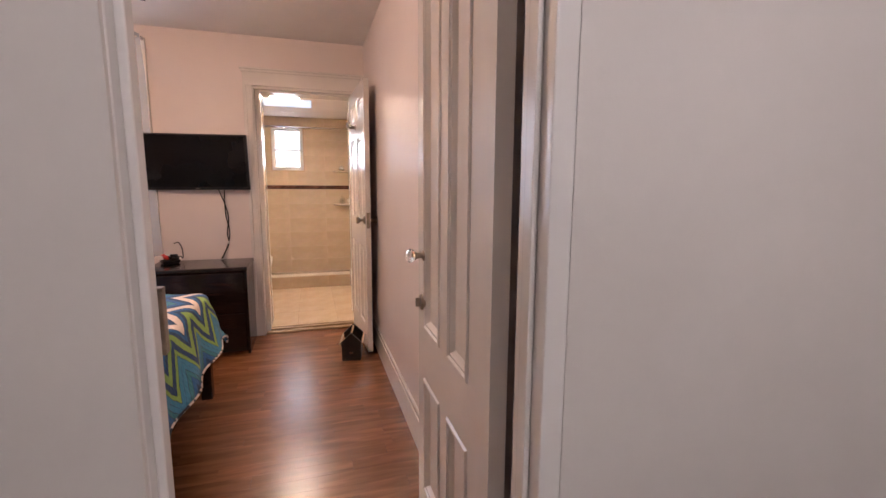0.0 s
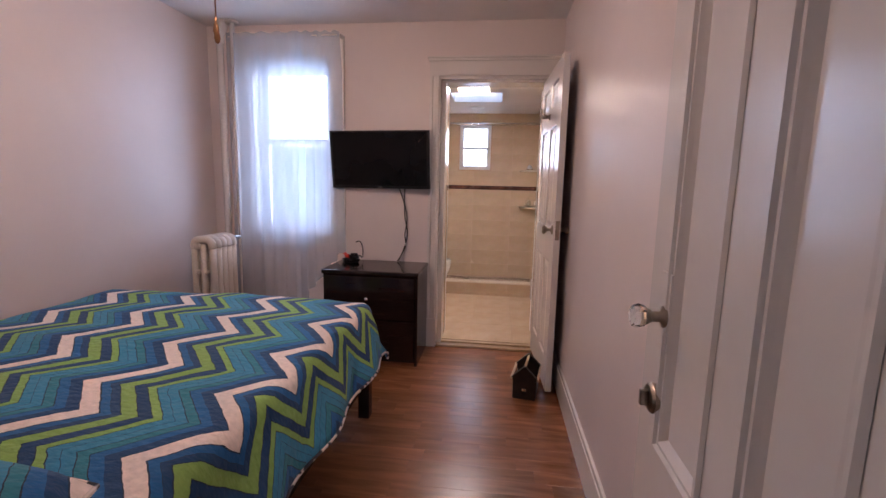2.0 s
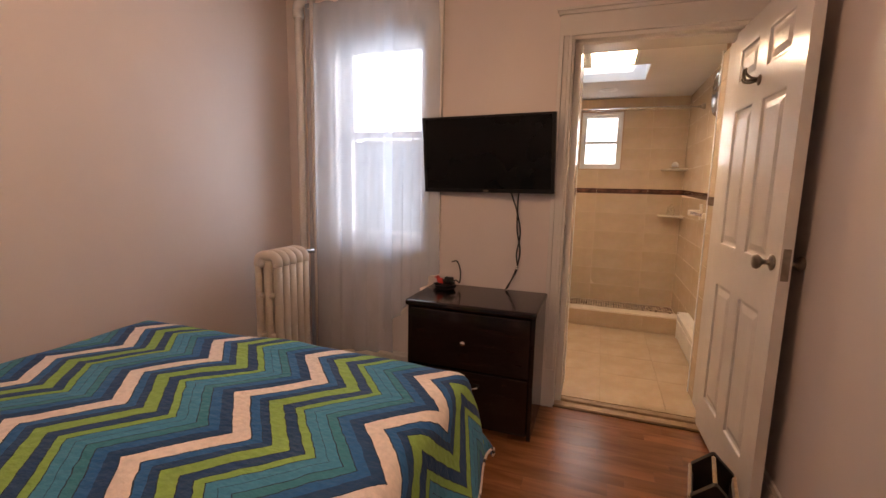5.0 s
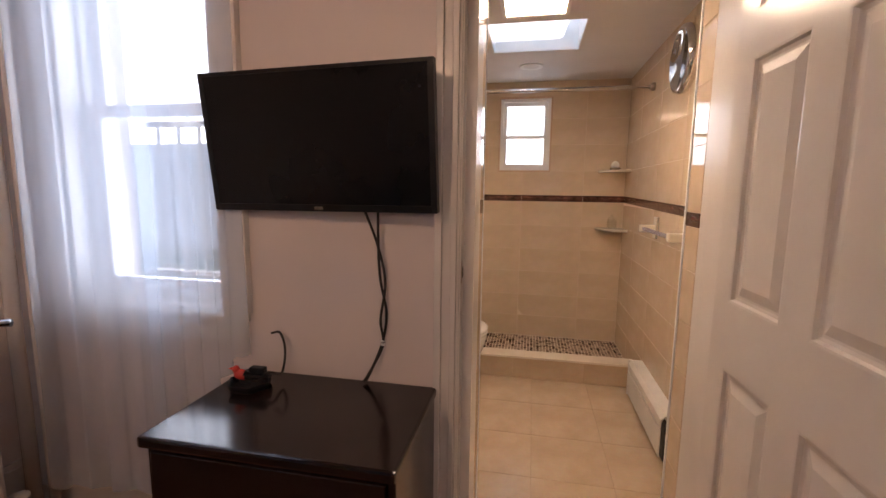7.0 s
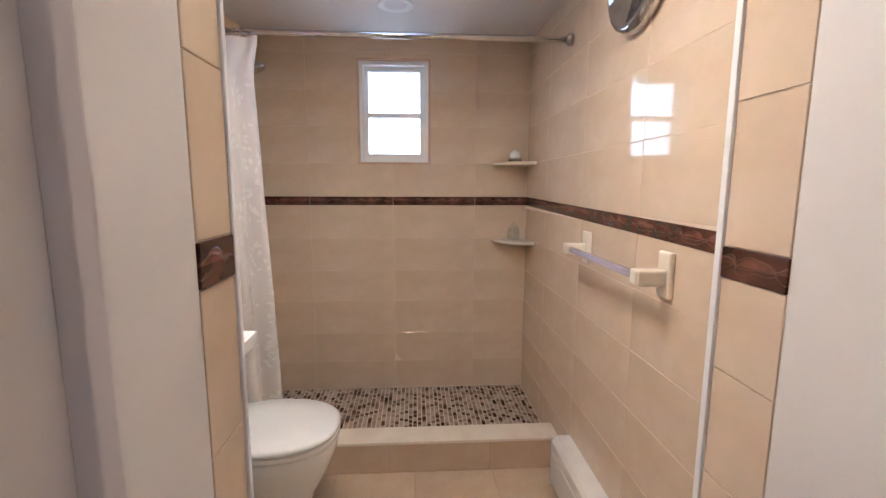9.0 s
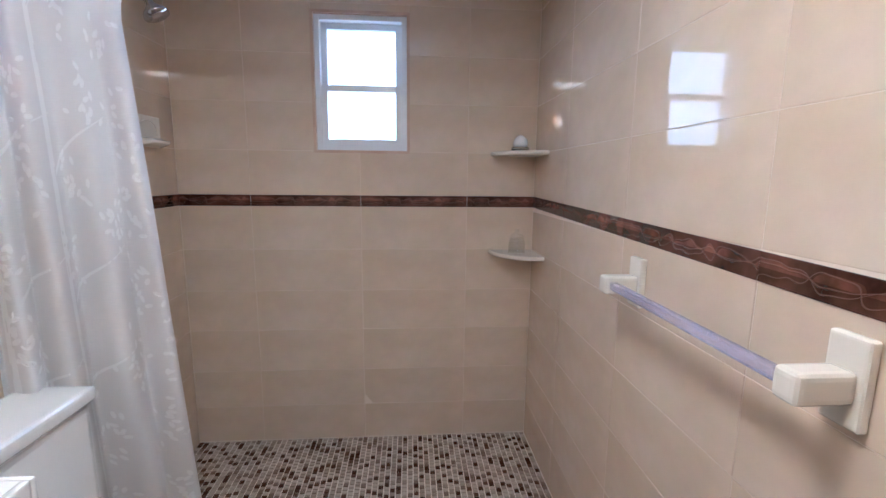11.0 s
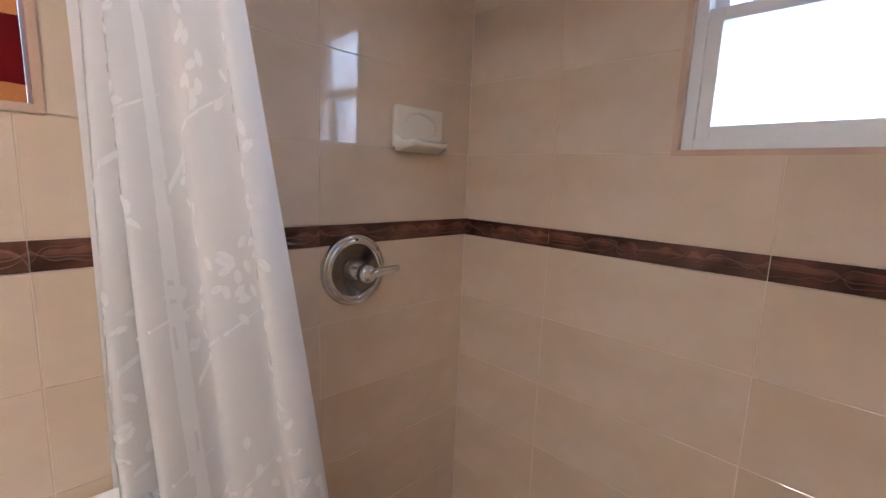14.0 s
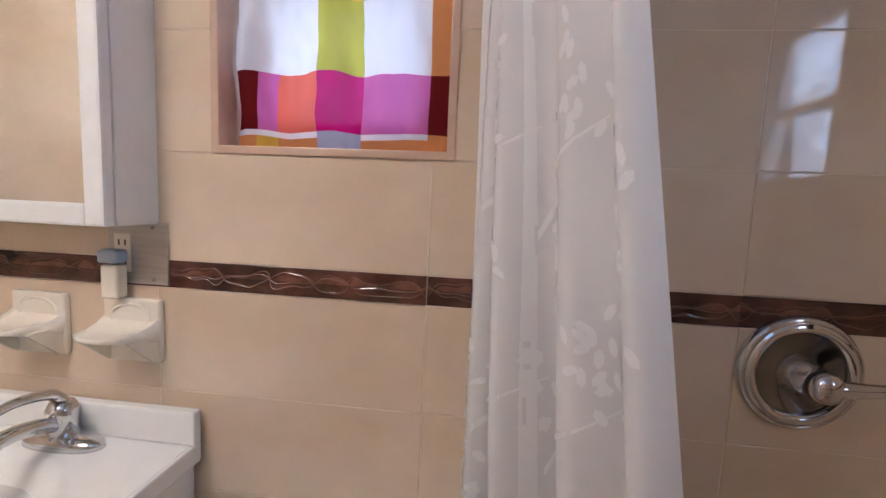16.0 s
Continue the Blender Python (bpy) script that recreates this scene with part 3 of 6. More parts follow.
# entry frame: lining, stops and the casings on both sides
structure("door_frame_1", boxes((EL - 0.03, EY0, 0, EL, EY1, ETOP), (ER, EY0 - 0.010, 0, ER + 0.043, EY1, ETOP), (EL - 0.03, EY0, ETOP, ER + 0.043, EY1, ETOP + 0.03), bevel=0.003), M_TRIM, "white gloss painted door lining", "door frame")
structure("door_stop_1", boxes((EL, 3.230, 0, EL + 0.012, 3.260, ETOP - 0.012), (ER - 0.012, 3.230, 0, ER, 3.260, ETOP - 0.012), (EL, 3.230, ETOP - 0.012, ER, 3.260, ETOP), bevel=0.003), M_TRIM, "white painted door stop", "trim")


def casing(name, y, s, x0, x1, z1, wl, wr, head, label):
    """Door casing on the face at y that looks along s: boards with a raised outer band and an inner bead."""
    def pair(a, b, t):
        return (a, min(y, y + s * t), b, max(y, y + s * t))
    bs = []
    for a, b, t, top in ((x0 - wl, x0 - wl + 0.022, 0.030, z1), (x0 - wl + 0.022, x0 - 0.030, 0.018, z1), (x0 - 0.030, x0 - 0.012, 0.024, z1), (x0 - 0.012, x0 - 0.004, 0.014, z1),
                         (x1 + wr - 0.022, x1 + wr, 0.030, z1), (x1 + 0.030, x1 + wr - 0.022, 0.018, z1), (x1 + 0.012, x1 + 0.030, 0.024, z1), (x1 + 0.004, x1 + 0.012, 0.014, z1)):
        p = pair(a, b, t)
        bs.append((p[0], p[1], 0.0, p[2], p[3], top))
    for z, zz, t, over in ((z1, z1 + head - 0.03, 0.020, 0.0), (z1 + head - 0.03, z1 + head - 0.012, 0.030, 0.008), (z1 + head - 0.012, z1 + head, 0.042, 0.018)):
        p = pair(x0 - wl - over, x1 + wr + over, t)
        bs.append((p[0], p[1], z, p[2], p[3], zz))
    return structure(name, boxes(*bs, bevel=0.003), M_TRIM, label, "trim")


casing("trim_entry_room", EY1, 1, EL - 0.004, 0.638, ETOP, 0.11, 0.035, 0.13, "white gloss moulded casing on the room side")
structure("strike_plate_1", merge(boxes((EL - 0.034, 3.3005, 0.985, EL + 0.004, 3.304, 1.080), bevel=0.001), boxes((EL - 0.034, 3.304, 0.985, EL - 0.028, 3.320, 1.080), (EL - 0.002, 3.304, 0.985, EL + 0.004, 3.320, 1.080), (EL - 0.028, 3.316, 0.985, EL - 0.002, 3.320, 1.080), (EL - 0.034, 3.304, 1.080, EL + 0.004, 3.320, 1.086), bevel=0.001)), M_NICKEL, "worn dark metal rim lock keeper on the casing", "strike plate")

structure("door_frame_2", boxes((DLF - 0.018, WY - 0.004, 0, DLF, 6.475, DT + 0.012), (DRF, WY - 0.004, 0, DRF + 0.018, 6.475, DT + 0.012), (DLF - 0.018, WY - 0.004, DT + 0.012, DRF + 0.018, 6.475, DT + 0.03), (DLF - 0.018, 6.475, 0, DL, 6.61, DT), (DR, 6.475, 0, DRF + 0.018, 6.700, DT), (DLF - 0.018, 6.475, DT, DRF + 0.018, 6.645, DT + 0.03), bevel=0.002), M_TRIM, "white painted bathroom door lining", "door frame")
casing("trim_bath_door", WY, -1, DLF, DRF, DT + 0.03, 0.078, 0.078, 0.13, "white painted casing round the bathroom door")
structure("plinth", boxes((DLF - 0.082, WY - 0.034, 0, DLF - 0.004, WY - 0.0305, 0.22), (DLF - 0.082, WY - 0.0305, 0, DLF - 0.0785, WY, 0.22), bevel=0.001), M_TRIM, "white plinth block at the casing foot", "trim")
structure("strike_plate_2", boxes((DLF - 0.001, 6.424, 0.985, DLF + 0.003, 6.452, 1.050), bevel=0.0008), M_NICKEL, "metal strike plate", "strike plate")
# thin dark patch on the plate, painted for the shade in the hole
structure("strike_hole_2", boxes((DLF + 0.0028, 6.430, 1.002, DLF + 0.0040, 6.446, 1.033)), M_SHADOWGAP, "dark patch painted for the shade in the latch hole", "strike plate")
structure("threshold", merge(boxes((DLF, 6.405, 0.0, DRF, 6.46, 0.014), bevel=0.004), boxes((DL, 6.46, 0.0, DR, 6.50, 0.026), bevel=0.004)), M_STRIP, "worn wooden threshold strip", "threshold")


def baseboard(name, path_boxes):
    return structure(name, boxes(*path_boxes, bevel=0.003), M_TRIM, "white painted baseboard", "baseboard")


baseboard("baseboard_east", [(RX - 0.016, EY1, 0.0, RX, WY, 0.15), (RX - 0.012, EY1, 0.15, RX, WY, 0.175)])
baseboard("baseboard_west", [(LX, EY1, 0.0, LX + 0.016, WY, 0.15), (LX, EY1, 0.15, LX + 0.012, WY, 0.175)])
baseboard("baseboard_north", [(LX + 0.016, WY - 0.016, 0.0, DLF - 0.083, WY, 0.15), (LX + 0.012, WY - 0.012, 0.15, DLF - 0.083, WY, 0.175), (LX + 0.03, WY - 0.030, 0, DLF - 0.083, WY - 0.016, 0.02)])
baseboard("baseboard_south", [(LX + 0.016, EY1, 0.0, EL - 0.12, EY1 + 0.016, 0.17)])

# ================= windows =================
def sash_window(name, label, m, w, h, split, fw, depth, sash=0.035):
    """A vinyl double-hung window in its own plane: x across, z up, y through."""
    win = new(name)
    win.matrix_world = m
    tagged(win, label, "window", kind="structure")
    part("window_frame", boxes((0, 0, 0, fw, depth, h), (w - fw, 0, 0, w, depth, h), (fw, 0, 0, w - fw, depth, fw), (fw, 0, h - fw, w - fw, depth, h), bevel=0.002), M_VINYL, win)
    a, b, c = fw, w - fw, sash
    part("lower_sash", boxes((a, 0.008, fw, a + c, 0.033, split + c), (b - c, 0.008, fw, b, 0.033, split + c), (a + c, 0.008, fw, b - c, 0.033, fw + c), (a + c, 0.008, split, b - c, 0.033, split + c), bevel=0.002), M_VINYL, win)
    part("upper_sash", boxes((a, 0.035, split, a + c, 0.06, h - fw), (b - c, 0.035, split, b, 0.06, h - fw), (a + c, 0.035, split, b - c, 0.06, split + c), (a + c, 0.035, h - fw - c, b - c, 0.06, h - fw), bevel=0.002), M_VINYL, win)
    for z0, z1, y in ((fw + c, split, 0.020), (split + c, h - fw - c, 0.047)):
        p = part("pane", boxes((a + c, y, z0, b - c, y + 0.004, z1)), M_GLASS, win)
        p.visible_shadow = False
    return win


sash_window("window_1", "white double-hung bedroom window behind sheer curtains", pose(WX0, 6.50, WZ0, 0, 0, 0), WX1 - WX0, WZ1 - WZ0, 0.665, 0.03, 0.09, 0.045)
sash_window("window_2", "small white double-hung shower window", pose(SX0 + 0.004, BB + 0.015, SZ0 + 0.004), SX1 - SX0 - 0.008, SZ1 - SZ0 - 0.008, 0.245, 0.022, 0.075, 0.026)
sash_window("window_3", "white double-hung window behind a plaid curtain", pose(BL - 0.10, VY0 + 0.004, VZ0 + 0.004, 0, 0, 90), VY1 - VY0 - 0.008, VZ1 - VZ0 - 0.008, 0.28, 0.025, 0.075, 0.03)
structure("window_sill_1", boxes((WX0 - 0.13, WY - 0.031, WZ0 - 0.035, WX1 + 0.10, WY, WZ0 - 0.005), (WX0, WY, WZ0 - 0.03, WX1, 6.50, WZ0 + 0.002), (WX0 - 0.11, WY - 0.018, WZ0 - 0.11, WX1 + 0.09, WY, WZ0 - 0.035), bevel=0.004), M_TRIM, "white painted window sill and apron", "sill")
structure("trim_window_1", boxes((WX0 - 0.11, WY - 0.022, WZ0 - 0.005, WX0 - 0.005, WY, WZ1 + 0.12), (WX1 + 0.005, WY - 0.022, WZ0 - 0.005, WX1 + 0.11, WY, WZ1 + 0.12), (WX0 - 0.005, WY - 0.022, WZ1 + 0.005, WX1 + 0.005, WY, WZ1 + 0.12), (WX1 + 0.09, WY - 0.030, WZ0 - 0.005, WX1 + 0.112, WY - 0.022, WZ1 + 0.12), (WX0 - 0.112, WY - 0.030, WZ0 - 0.005, WX0 - 0.09, WY - 0.022, WZ1 + 0.12), (WX0 - 0.005, WY, WZ0, WX0 + 0.012, 6.50, WZ1), (WX1 - 0.012, WY, WZ0, WX1 + 0.005, 6.50, WZ1), (WX0, WY, WZ1 - 0.012, WX1, 6.50, WZ1 + 0.005), bevel=0.003), M_TRIM, "white painted window casing", "trim")
structure("trim_window_3", boxes((BL - 0.10, VY0 - 0.012, VZ0 - 0.012, BL + 0.004, VY0 + 0.002, VZ1 + 0.012), (BL - 0.10, VY1 - 0.002, VZ0 - 0.012, BL + 0.004, VY1 + 0.012, VZ1 + 0.012), (BL - 0.10, VY0, VZ0 - 0.012, BL + 0.004, VY1, VZ0 + 0.002), (BL - 0.10, VY0, VZ1 - 0.002, BL + 0.004, VY1, VZ1 + 0.012), bevel=0.002), M_TAN, "tan stone lining of the side window", "trim")
structure("trim_window_2", boxes((SX0 - 0.008, BB - 0.002, SZ0 - 0.008, SX0 + 0.004, BB + 0.09, SZ1 + 0.008), (SX1 - 0.004, BB - 0.002, SZ0 - 0.008, SX1 + 0.008, BB + 0.09, SZ1 + 0.008), (SX0, BB - 0.002, SZ0 - 0.008, SX1, BB + 0.09, SZ0 + 0.004), (SX0, BB - 0.002, SZ1 - 0.004, SX1, BB + 0.09, SZ1 + 0.008)), M_TAN, "thin tan edge of the shower window", "trim")
bl = thing("window_blind", "white mini blind drawn up to the window top", "blind", (WX0 + WX1) / 2, 6.475, 2.02)
part("headrail", boxes((-0.28, -0.018, 0.10, 0.28, 0.018, 0.128), bevel=0.002), M_VINYL, bl)
for i in range(12):
    part("slat", boxes((-0.275, -0.014, 0.008 * i, 0.275, 0.014, 0.008 * i + 0.0025)), M_VINYL, bl)
structure("skylight_shaft", boxes((SKX0 - 0.001, SKY0, BCZ + 0.002, SKX0 + 0.006, SKY1, BCZ + 0.3), (SKX1 - 0.006, SKY0, BCZ + 0.002, SKX1 + 0.001, SKY1, BCZ + 0.3), (SKX0, SKY0 - 0.001, BCZ + 0.002, SKX1, SKY0 + 0.006, BCZ + 0.3), (SKX0, SKY1 - 0.006, BCZ + 0.002, SKX1, SKY1 + 0.001, BCZ + 0.3)), M_VINYL, "white lining of the skylight", "skylight")
sk = structure("skylight_pane", boxes((SKX0 - 0.03, SKY0 - 0.03, BCZ + 0.302, SKX1 + 0.03, SKY1 + 0.03, BCZ + 0.308)), M_GLASS, "clear skylight pane", "skylight")
sk.visible_shadow = False

# ================= outside =================
M_GROUND = noise_mix("yard_ground", (0.06, 0.07, 0.03), (0.16, 0.14, 0.09), 0.4, 0.95, 0.4, 3)
M_SIDING = noise_mix("pale_siding", (0.12, 0.135, 0.165), (0.16, 0.175, 0.205), 0.7, 0.7, 0.1, 20)
M_SKYGLOW = glow("bright_haze", (0.84, 0.93, 1.0), 1.2)
# east sky glow boosted above the rest to strengthen its reflection in the tiles
M_SKYGLOW_E = glow("boosted_sky_haze", (0.92, 0.96, 1.0), 4.0)
M_FOLIAGE = per_piece(noise_mix("sunlit_leaves", (0.07, 0.11, 0.015), (0.14, 0.17, 0.03), 3, 0.6), 0.35, True, 0.03)
M_BARK = noise_mix("bark", (0.06, 0.045, 0.03), (0.13, 0.10, 0.07), 9, 0.9, 0.6, 30)
structure("ground", boxes((-400, -400, -0.9, 400, 400, -0.6)), M_GROUND, "yard ground of thin grass and soil", "ground")
structure("backdrop", boxes((-70, 60, -2, 70, 60.2, 45)), M_SKYGLOW, "bright hazy sky in the distance", "sky")
structure("backdrop_east", boxes((60, -40, -2, 60.2, 60, 40)), M_SKYGLOW_E, "bright hazy sky in the distance", "sky")
structure("backdrop_west", boxes((-60.2, -40, -2, -60, 60, 40)), M_SKYGLOW, "bright hazy sky in the distance", "sky")
shed = thing("garage", "pale sided garage behind the yard", "building", -6.2, 17, -0.6)
part("wall", boxes((-9.0, 0, 0, 2.7, 4, 2.6)), M_SIDING, shed)
for i in range(13):
    part("siding_board", boxes((-9.0, -0.02, 0.02 + 0.2 * i, 2.7, 0.0, 0.205 + 0.2 * i)), M_SIDING, shed)
bm = bmesh.new()
v = [bm.verts.new(p) for p in ((-9.2, -0.2, 2.55), (2.8, -0.2, 2.55), (2.8, 4.2, 2.55), (-9.2, 4.2, 2.55), (-9.2, 2, 3.4), (2.8, 2, 3.4))]
for f in ((0, 1, 5, 4), (2, 3, 4, 5), (1, 2, 5), (3, 0, 4), (3, 2, 1, 0)):
    bm.faces.new([v[i] for i in f])
part("roof", bm, M_SIDING, shed)
guard = thing("window_guard", "white iron bars outside the bedroom window", "window guard", 0, 6.78, 0)
for i in range(6):
    part("bar", tube([(WX0 + 0.06 + 0.1 * i, 0, 0.86), (WX0 + 0.06 + 0.1 * i, 0, 1.53)], 0.008), M_NICKEL, guard)
for rz_ in (0.88, 1.52):
    part("rail", boxes((WX0, -0.01, rz_, WX1, 0.01, rz_ + 0.022)), M_NICKEL, guard)


def leafy_tree(x, y, h, seed, spread=0.28, puff=0.35):
    rnd = random.Random(seed)
    tree = thing("tree", "leafy tree with sunlit yellow-green leaves", "tree", x, y, -0.6)
    limbs = [tube([(0, 0, 0), (0.05, 0.02, h * 0.3), (0.0, 0.08, h * 0.55), (0.1, 0.1, h * 0.8)], [0.16, 0.13, 0.09, 0.03])]
    tips = []
    for i in range(9):
        a, z = rnd.uniform(0, 6.28), h * rnd.uniform(0.3, 0.65)
        e = (math.cos(a) * h * spread, math.sin(a) * h * spread, z + h * rnd.uniform(0.12, 0.3))
        limbs.append(tube([(0, 0.05, z), (e[0] * 0.5, e[1] * 0.5, (z + e[2]) / 2 + 0.1), e], [0.06, 0.04, 0.015], 6))
        tips.append(e)
    part("trunk", merge(*limbs), M_BARK, tree)
    bm = bmesh.new()
    for i in range(2600):
        t = rnd.choice(tips)
        c = Vector((t[0] * rnd.uniform(0.2, 1.2), t[1] * rnd.uniform(0.2, 1.2), t[2])) + Vector((rnd.gauss(0, puff), rnd.gauss(0, puff), rnd.gauss(0, puff)))
        u = Vector((rnd.gauss(0, 1), rnd.gauss(0, 1), rnd.gauss(0, 1))).normalized() * rnd.uniform(0.05, 0.10)
        w = u.orthogonal().normalized() * u.length * 0.5
        bm.faces.new([bm.verts.new(c - u), bm.verts.new(c + w), bm.verts.new(c + u), bm.verts.new(c - w)])
    tagged(part("crown", bm, M_FOLIAGE, tree), kind="stuff")


leafy_tree(-1.62, 11.0, 3.4, 4, 0.10, 0.17)
leafy_tree(4.3, 11.3, 3.9, 9, 0.16, 0.26)

# ================= bedroom things =================
# ---- bed ----
bed = thing("bed", "dark wooden bed frame with a mattress", "bed", 0, 0, 0)
part("side_rail", boxes((-0.385, 3.50, 0.20, -0.355, 5.31, 0.34), bevel=0.004), M_DARK, bed)
part("side_rail", boxes((-1.72, 3.50, 0.20, -1.69, 5.31, 0.34), bevel=0.004), M_DARK, bed)
part("foot_rail", boxes((-1.69, 5.275, 0.20, -0.385, 5.31, 0.34), bevel=0.004), M_DARK, bed)
part("slat_base", boxes((-1.69, 3.5, 0.26, -0.385, 5.275, 0.29)), M_DARK, bed)
for lx, ly in ((-0.375, 5.31), (-1.70, 5.31), (-0.375, 3.55), (-1.70, 3.55), (-0.40, 4.42)):
    part("leg", boxes((lx - 0.03, ly - 0.03, 0, lx + 0.03, ly + 0.03, 0.34), bevel=0.006), M_DARK, bed)
M_SHEET = noise_mix("white_mattress", (0.70, 0.68, 0.66), (0.76, 0.74, 0.72), 20, 0.9, 0.3, 60)
part("mattress", boxes((-1.73, 3.46, 0.29, -0.335, 5.265, 0.61), bevel=0.035, seg=3), M_SHEET, bed, "white mattress")


M_BINDING = noise_mix("quilt_binding", (0.02, 0.02, 0.03), (0.72, 0.62, 0.56), 26, 0.85, 0.3, 80, detail=1.0, lo=0.44, hi=0.50)


def drape(name, label, category, x_in, x_edge, y_in, y_edge, top, hang_x, hang_y, nx, ny, rx):
    """Cloth over the corner of a bed: flat on top, rounded over the edges, hanging free with soft folds."""
    q = new(name)
    tagged(q, label, category)
    bm = bmesh.new()
    uvl = bm.loops.layers.uv.new("UVMap")
    W, L = x_edge - x_in + hang_x, y_edge - y_in + hang_y
    grid, flat = [], {}
    R = 0.055
    for i in range(nx + 1):
        row = []
        for j in range(ny + 1):
            u, w = x_in + W * i / nx, y_in + L * j / ny
            du, dv = max(0, u - x_edge + R), max(0, w - y_edge + R)
            d = (du ** 4 + dv ** 4) ** 0.25
            bx, by, bz = min(u, x_edge - R), min(w, y_edge - R), top
            if d > 0:
                hy = math.hypot(du, dv)
                ux, uy = du / hy, dv / hy
                arc = R * math.pi / 2
                if d < arc:
                    out, down = R * math.sin(d / R), R * (1 - math.cos(d / R))
                else:
                    e = d - arc
                    fold = 0.016 * math.sin((u * 1.3 + w) * 13.0 + 0.8) * min(1, e / 0.18)
                    out, down = R + 0.34 * e + fold, R + 0.985 * e
                bx, by, bz = bx + ux * out, by + uy * out, top - down
                if bz < 0.02:
                    bz = 0.02
            soft = noise.noise((u * 3.1, w * 3.1, 0.3)) * 0.012 + noise.noise((u * 9, w * 9, 1.7)) * 0.004 + 0.018 * math.exp(-((u + 1.0) ** 2) / 0.5)
            v = bm.verts.new((bx, by, bz + soft * (1 if d < 0.05 else 0.4)))
            flat[v] = (u, w)
            row.append(v)
        grid.append(row)
    for i in range(nx):
        for j in range(ny):
            f = bm.faces.new((grid[i][j], grid[i + 1][j], grid[i + 1][j + 1], grid[i][j + 1]))
            for lp in f.loops:
                lp[uvl].uv = flat[lp.vert]
    side = [grid[nx][j].co.copy() for j in range(ny + 1)] + [grid[i][ny].co.copy() for i in range(nx - 1, -1, -1)]
    ob = part("cover", bm, M_QUILT, q, "", True)
    part("binding", tube([p + Vector((0, 0, -0.002)) for p in side], 0.0055, 6), M_BINDING, q, "cream and black stitched edge binding", True)
    so = ob.modifiers.new("thickness", "SOLIDIFY")
    so.thickness, so.offset = 0.008, -1
    return q


quilt = drape("quilt", "blue green and white chevron patchwork quilt on the bed", "quilt", -1.745, -0.315, 3.42, 5.285, 0.635, 0.232, 0.25, 84, 110, 0)


def pillow(cx, cy, w, d, h):
    p = thing("pillow", "plump pillow in a chevron patchwork sham", "pillow", cx, cy, 0.632, "pillows on the bed", random.Random(cx).uniform(-4, 4))
    bm = bmesh.new()
    uvl = bm.loops.layers.uv.new("UVMap")
    n = 18
    for s in (1, -1):
        g = []
        for i in range(n + 1):
            r = []
            for j in range(n + 1):
                a, b = 2 * i / n - 1, 2 * j / n - 1
                k = max(0, (1 - a ** 4)) ** 0.5 * max(0, (1 - b ** 4)) ** 0.5
                sq = 1 - 0.08 * (a * a * b * b)
                r.append(bm.verts.new((a * w / 2 * sq, b * d / 2 * sq, h / 2 + s * h / 2 * k + 0.004 * noise.noise((a * 3, b * 3, s)))))
            g.append(r)
        for i in range(n):
            for j in range(n):
                f = bm.faces.new((g[i][j], g[i + 1][j], g[i + 1][j + 1], g[i][j + 1]))
                for lp in f.loops:
                    lp[uvl].uv = (lp.vert.co.x + cx, lp.vert.co.y + cy + 0.1)
    bmesh.ops.remove_doubles(bm, verts=bm.verts, dist=0.0005)
    part("sham", bm, M_QUILT, p, "", True)
    rim = []
    for k in range(48):
        t = 2 * math.pi * k / 48
        m = max(abs(math.cos(t)), abs(math.sin(t)))
        a, b = math.cos(t) / m, math.sin(t) / m
        sq = 1 - 0.08 * (a * a * b * b)
        rim.append((a * w / 2 * sq, b * d / 2 * sq, h / 2))
    part("piping", tube([*rim, rim[0]], 0.006, 6), M_BINDING, p, "cream and black stitched piping", True)


pillow(-0.68, 3.59, 0.62, 0.44, 0.13)
pillow(-1.37, 3.59, 0.62, 0.44, 0.13)

# ---- dresser ----
ds = thing("dresser", "dark espresso two-drawer cabinet below the television", "dresser", -0.875, 5.97, 0)
DW, DD, DH = 0.655, 0.43, 0.655
part("carcass", boxes((0, 0.02, 0.0, 0.02, DD, DH - 0.03), (DW - 0.02, 0.02, 0.0, DW, DD, DH - 0.03), (0.02, DD - 0.012, 0.02, DW - 0.02, DD, DH - 0.03), (0.02, 0.03, 0.02, DW - 0.02, DD - 0.012, 0.05), bevel=0.002), M_DARK, ds)
part("top", boxes((-0.006, -0.006, DH - 0.03, DW + 0.006, DD, DH), bevel=0.008), M_DARK, ds)
for z0, z1 in ((0.03, 0.315), (0.325, 0.615)):
    dw = part("drawer_front", boxes((0.022, 0.002, z0, DW - 0.022, 0.022, z1), bevel=0.004), M_DARK, ds)
    if z1 < 0.4:
        part("handle", tube(spline([(0.235, 0.002, 0.252), (0.25, -0.022, 0.245), (0.315, -0.028, 0.236), (0.38, -0.022, 0.245), (0.395, 0.002, 0.252)]), 0.0055), M_CHROME, dw, "bowed metal pull", True)
    else:
        part("knob", moved(lathe([(0.001, 0), (0.006, 0), (0.006, 0.012), (0.013, 0.018), (0.012, 0.025), (0.001, 0.027)], 14, "y"), pose(0.31, 0.002, 0.465, 0, 0, 180)), M_CHROME, dw, "small metal knob", True)

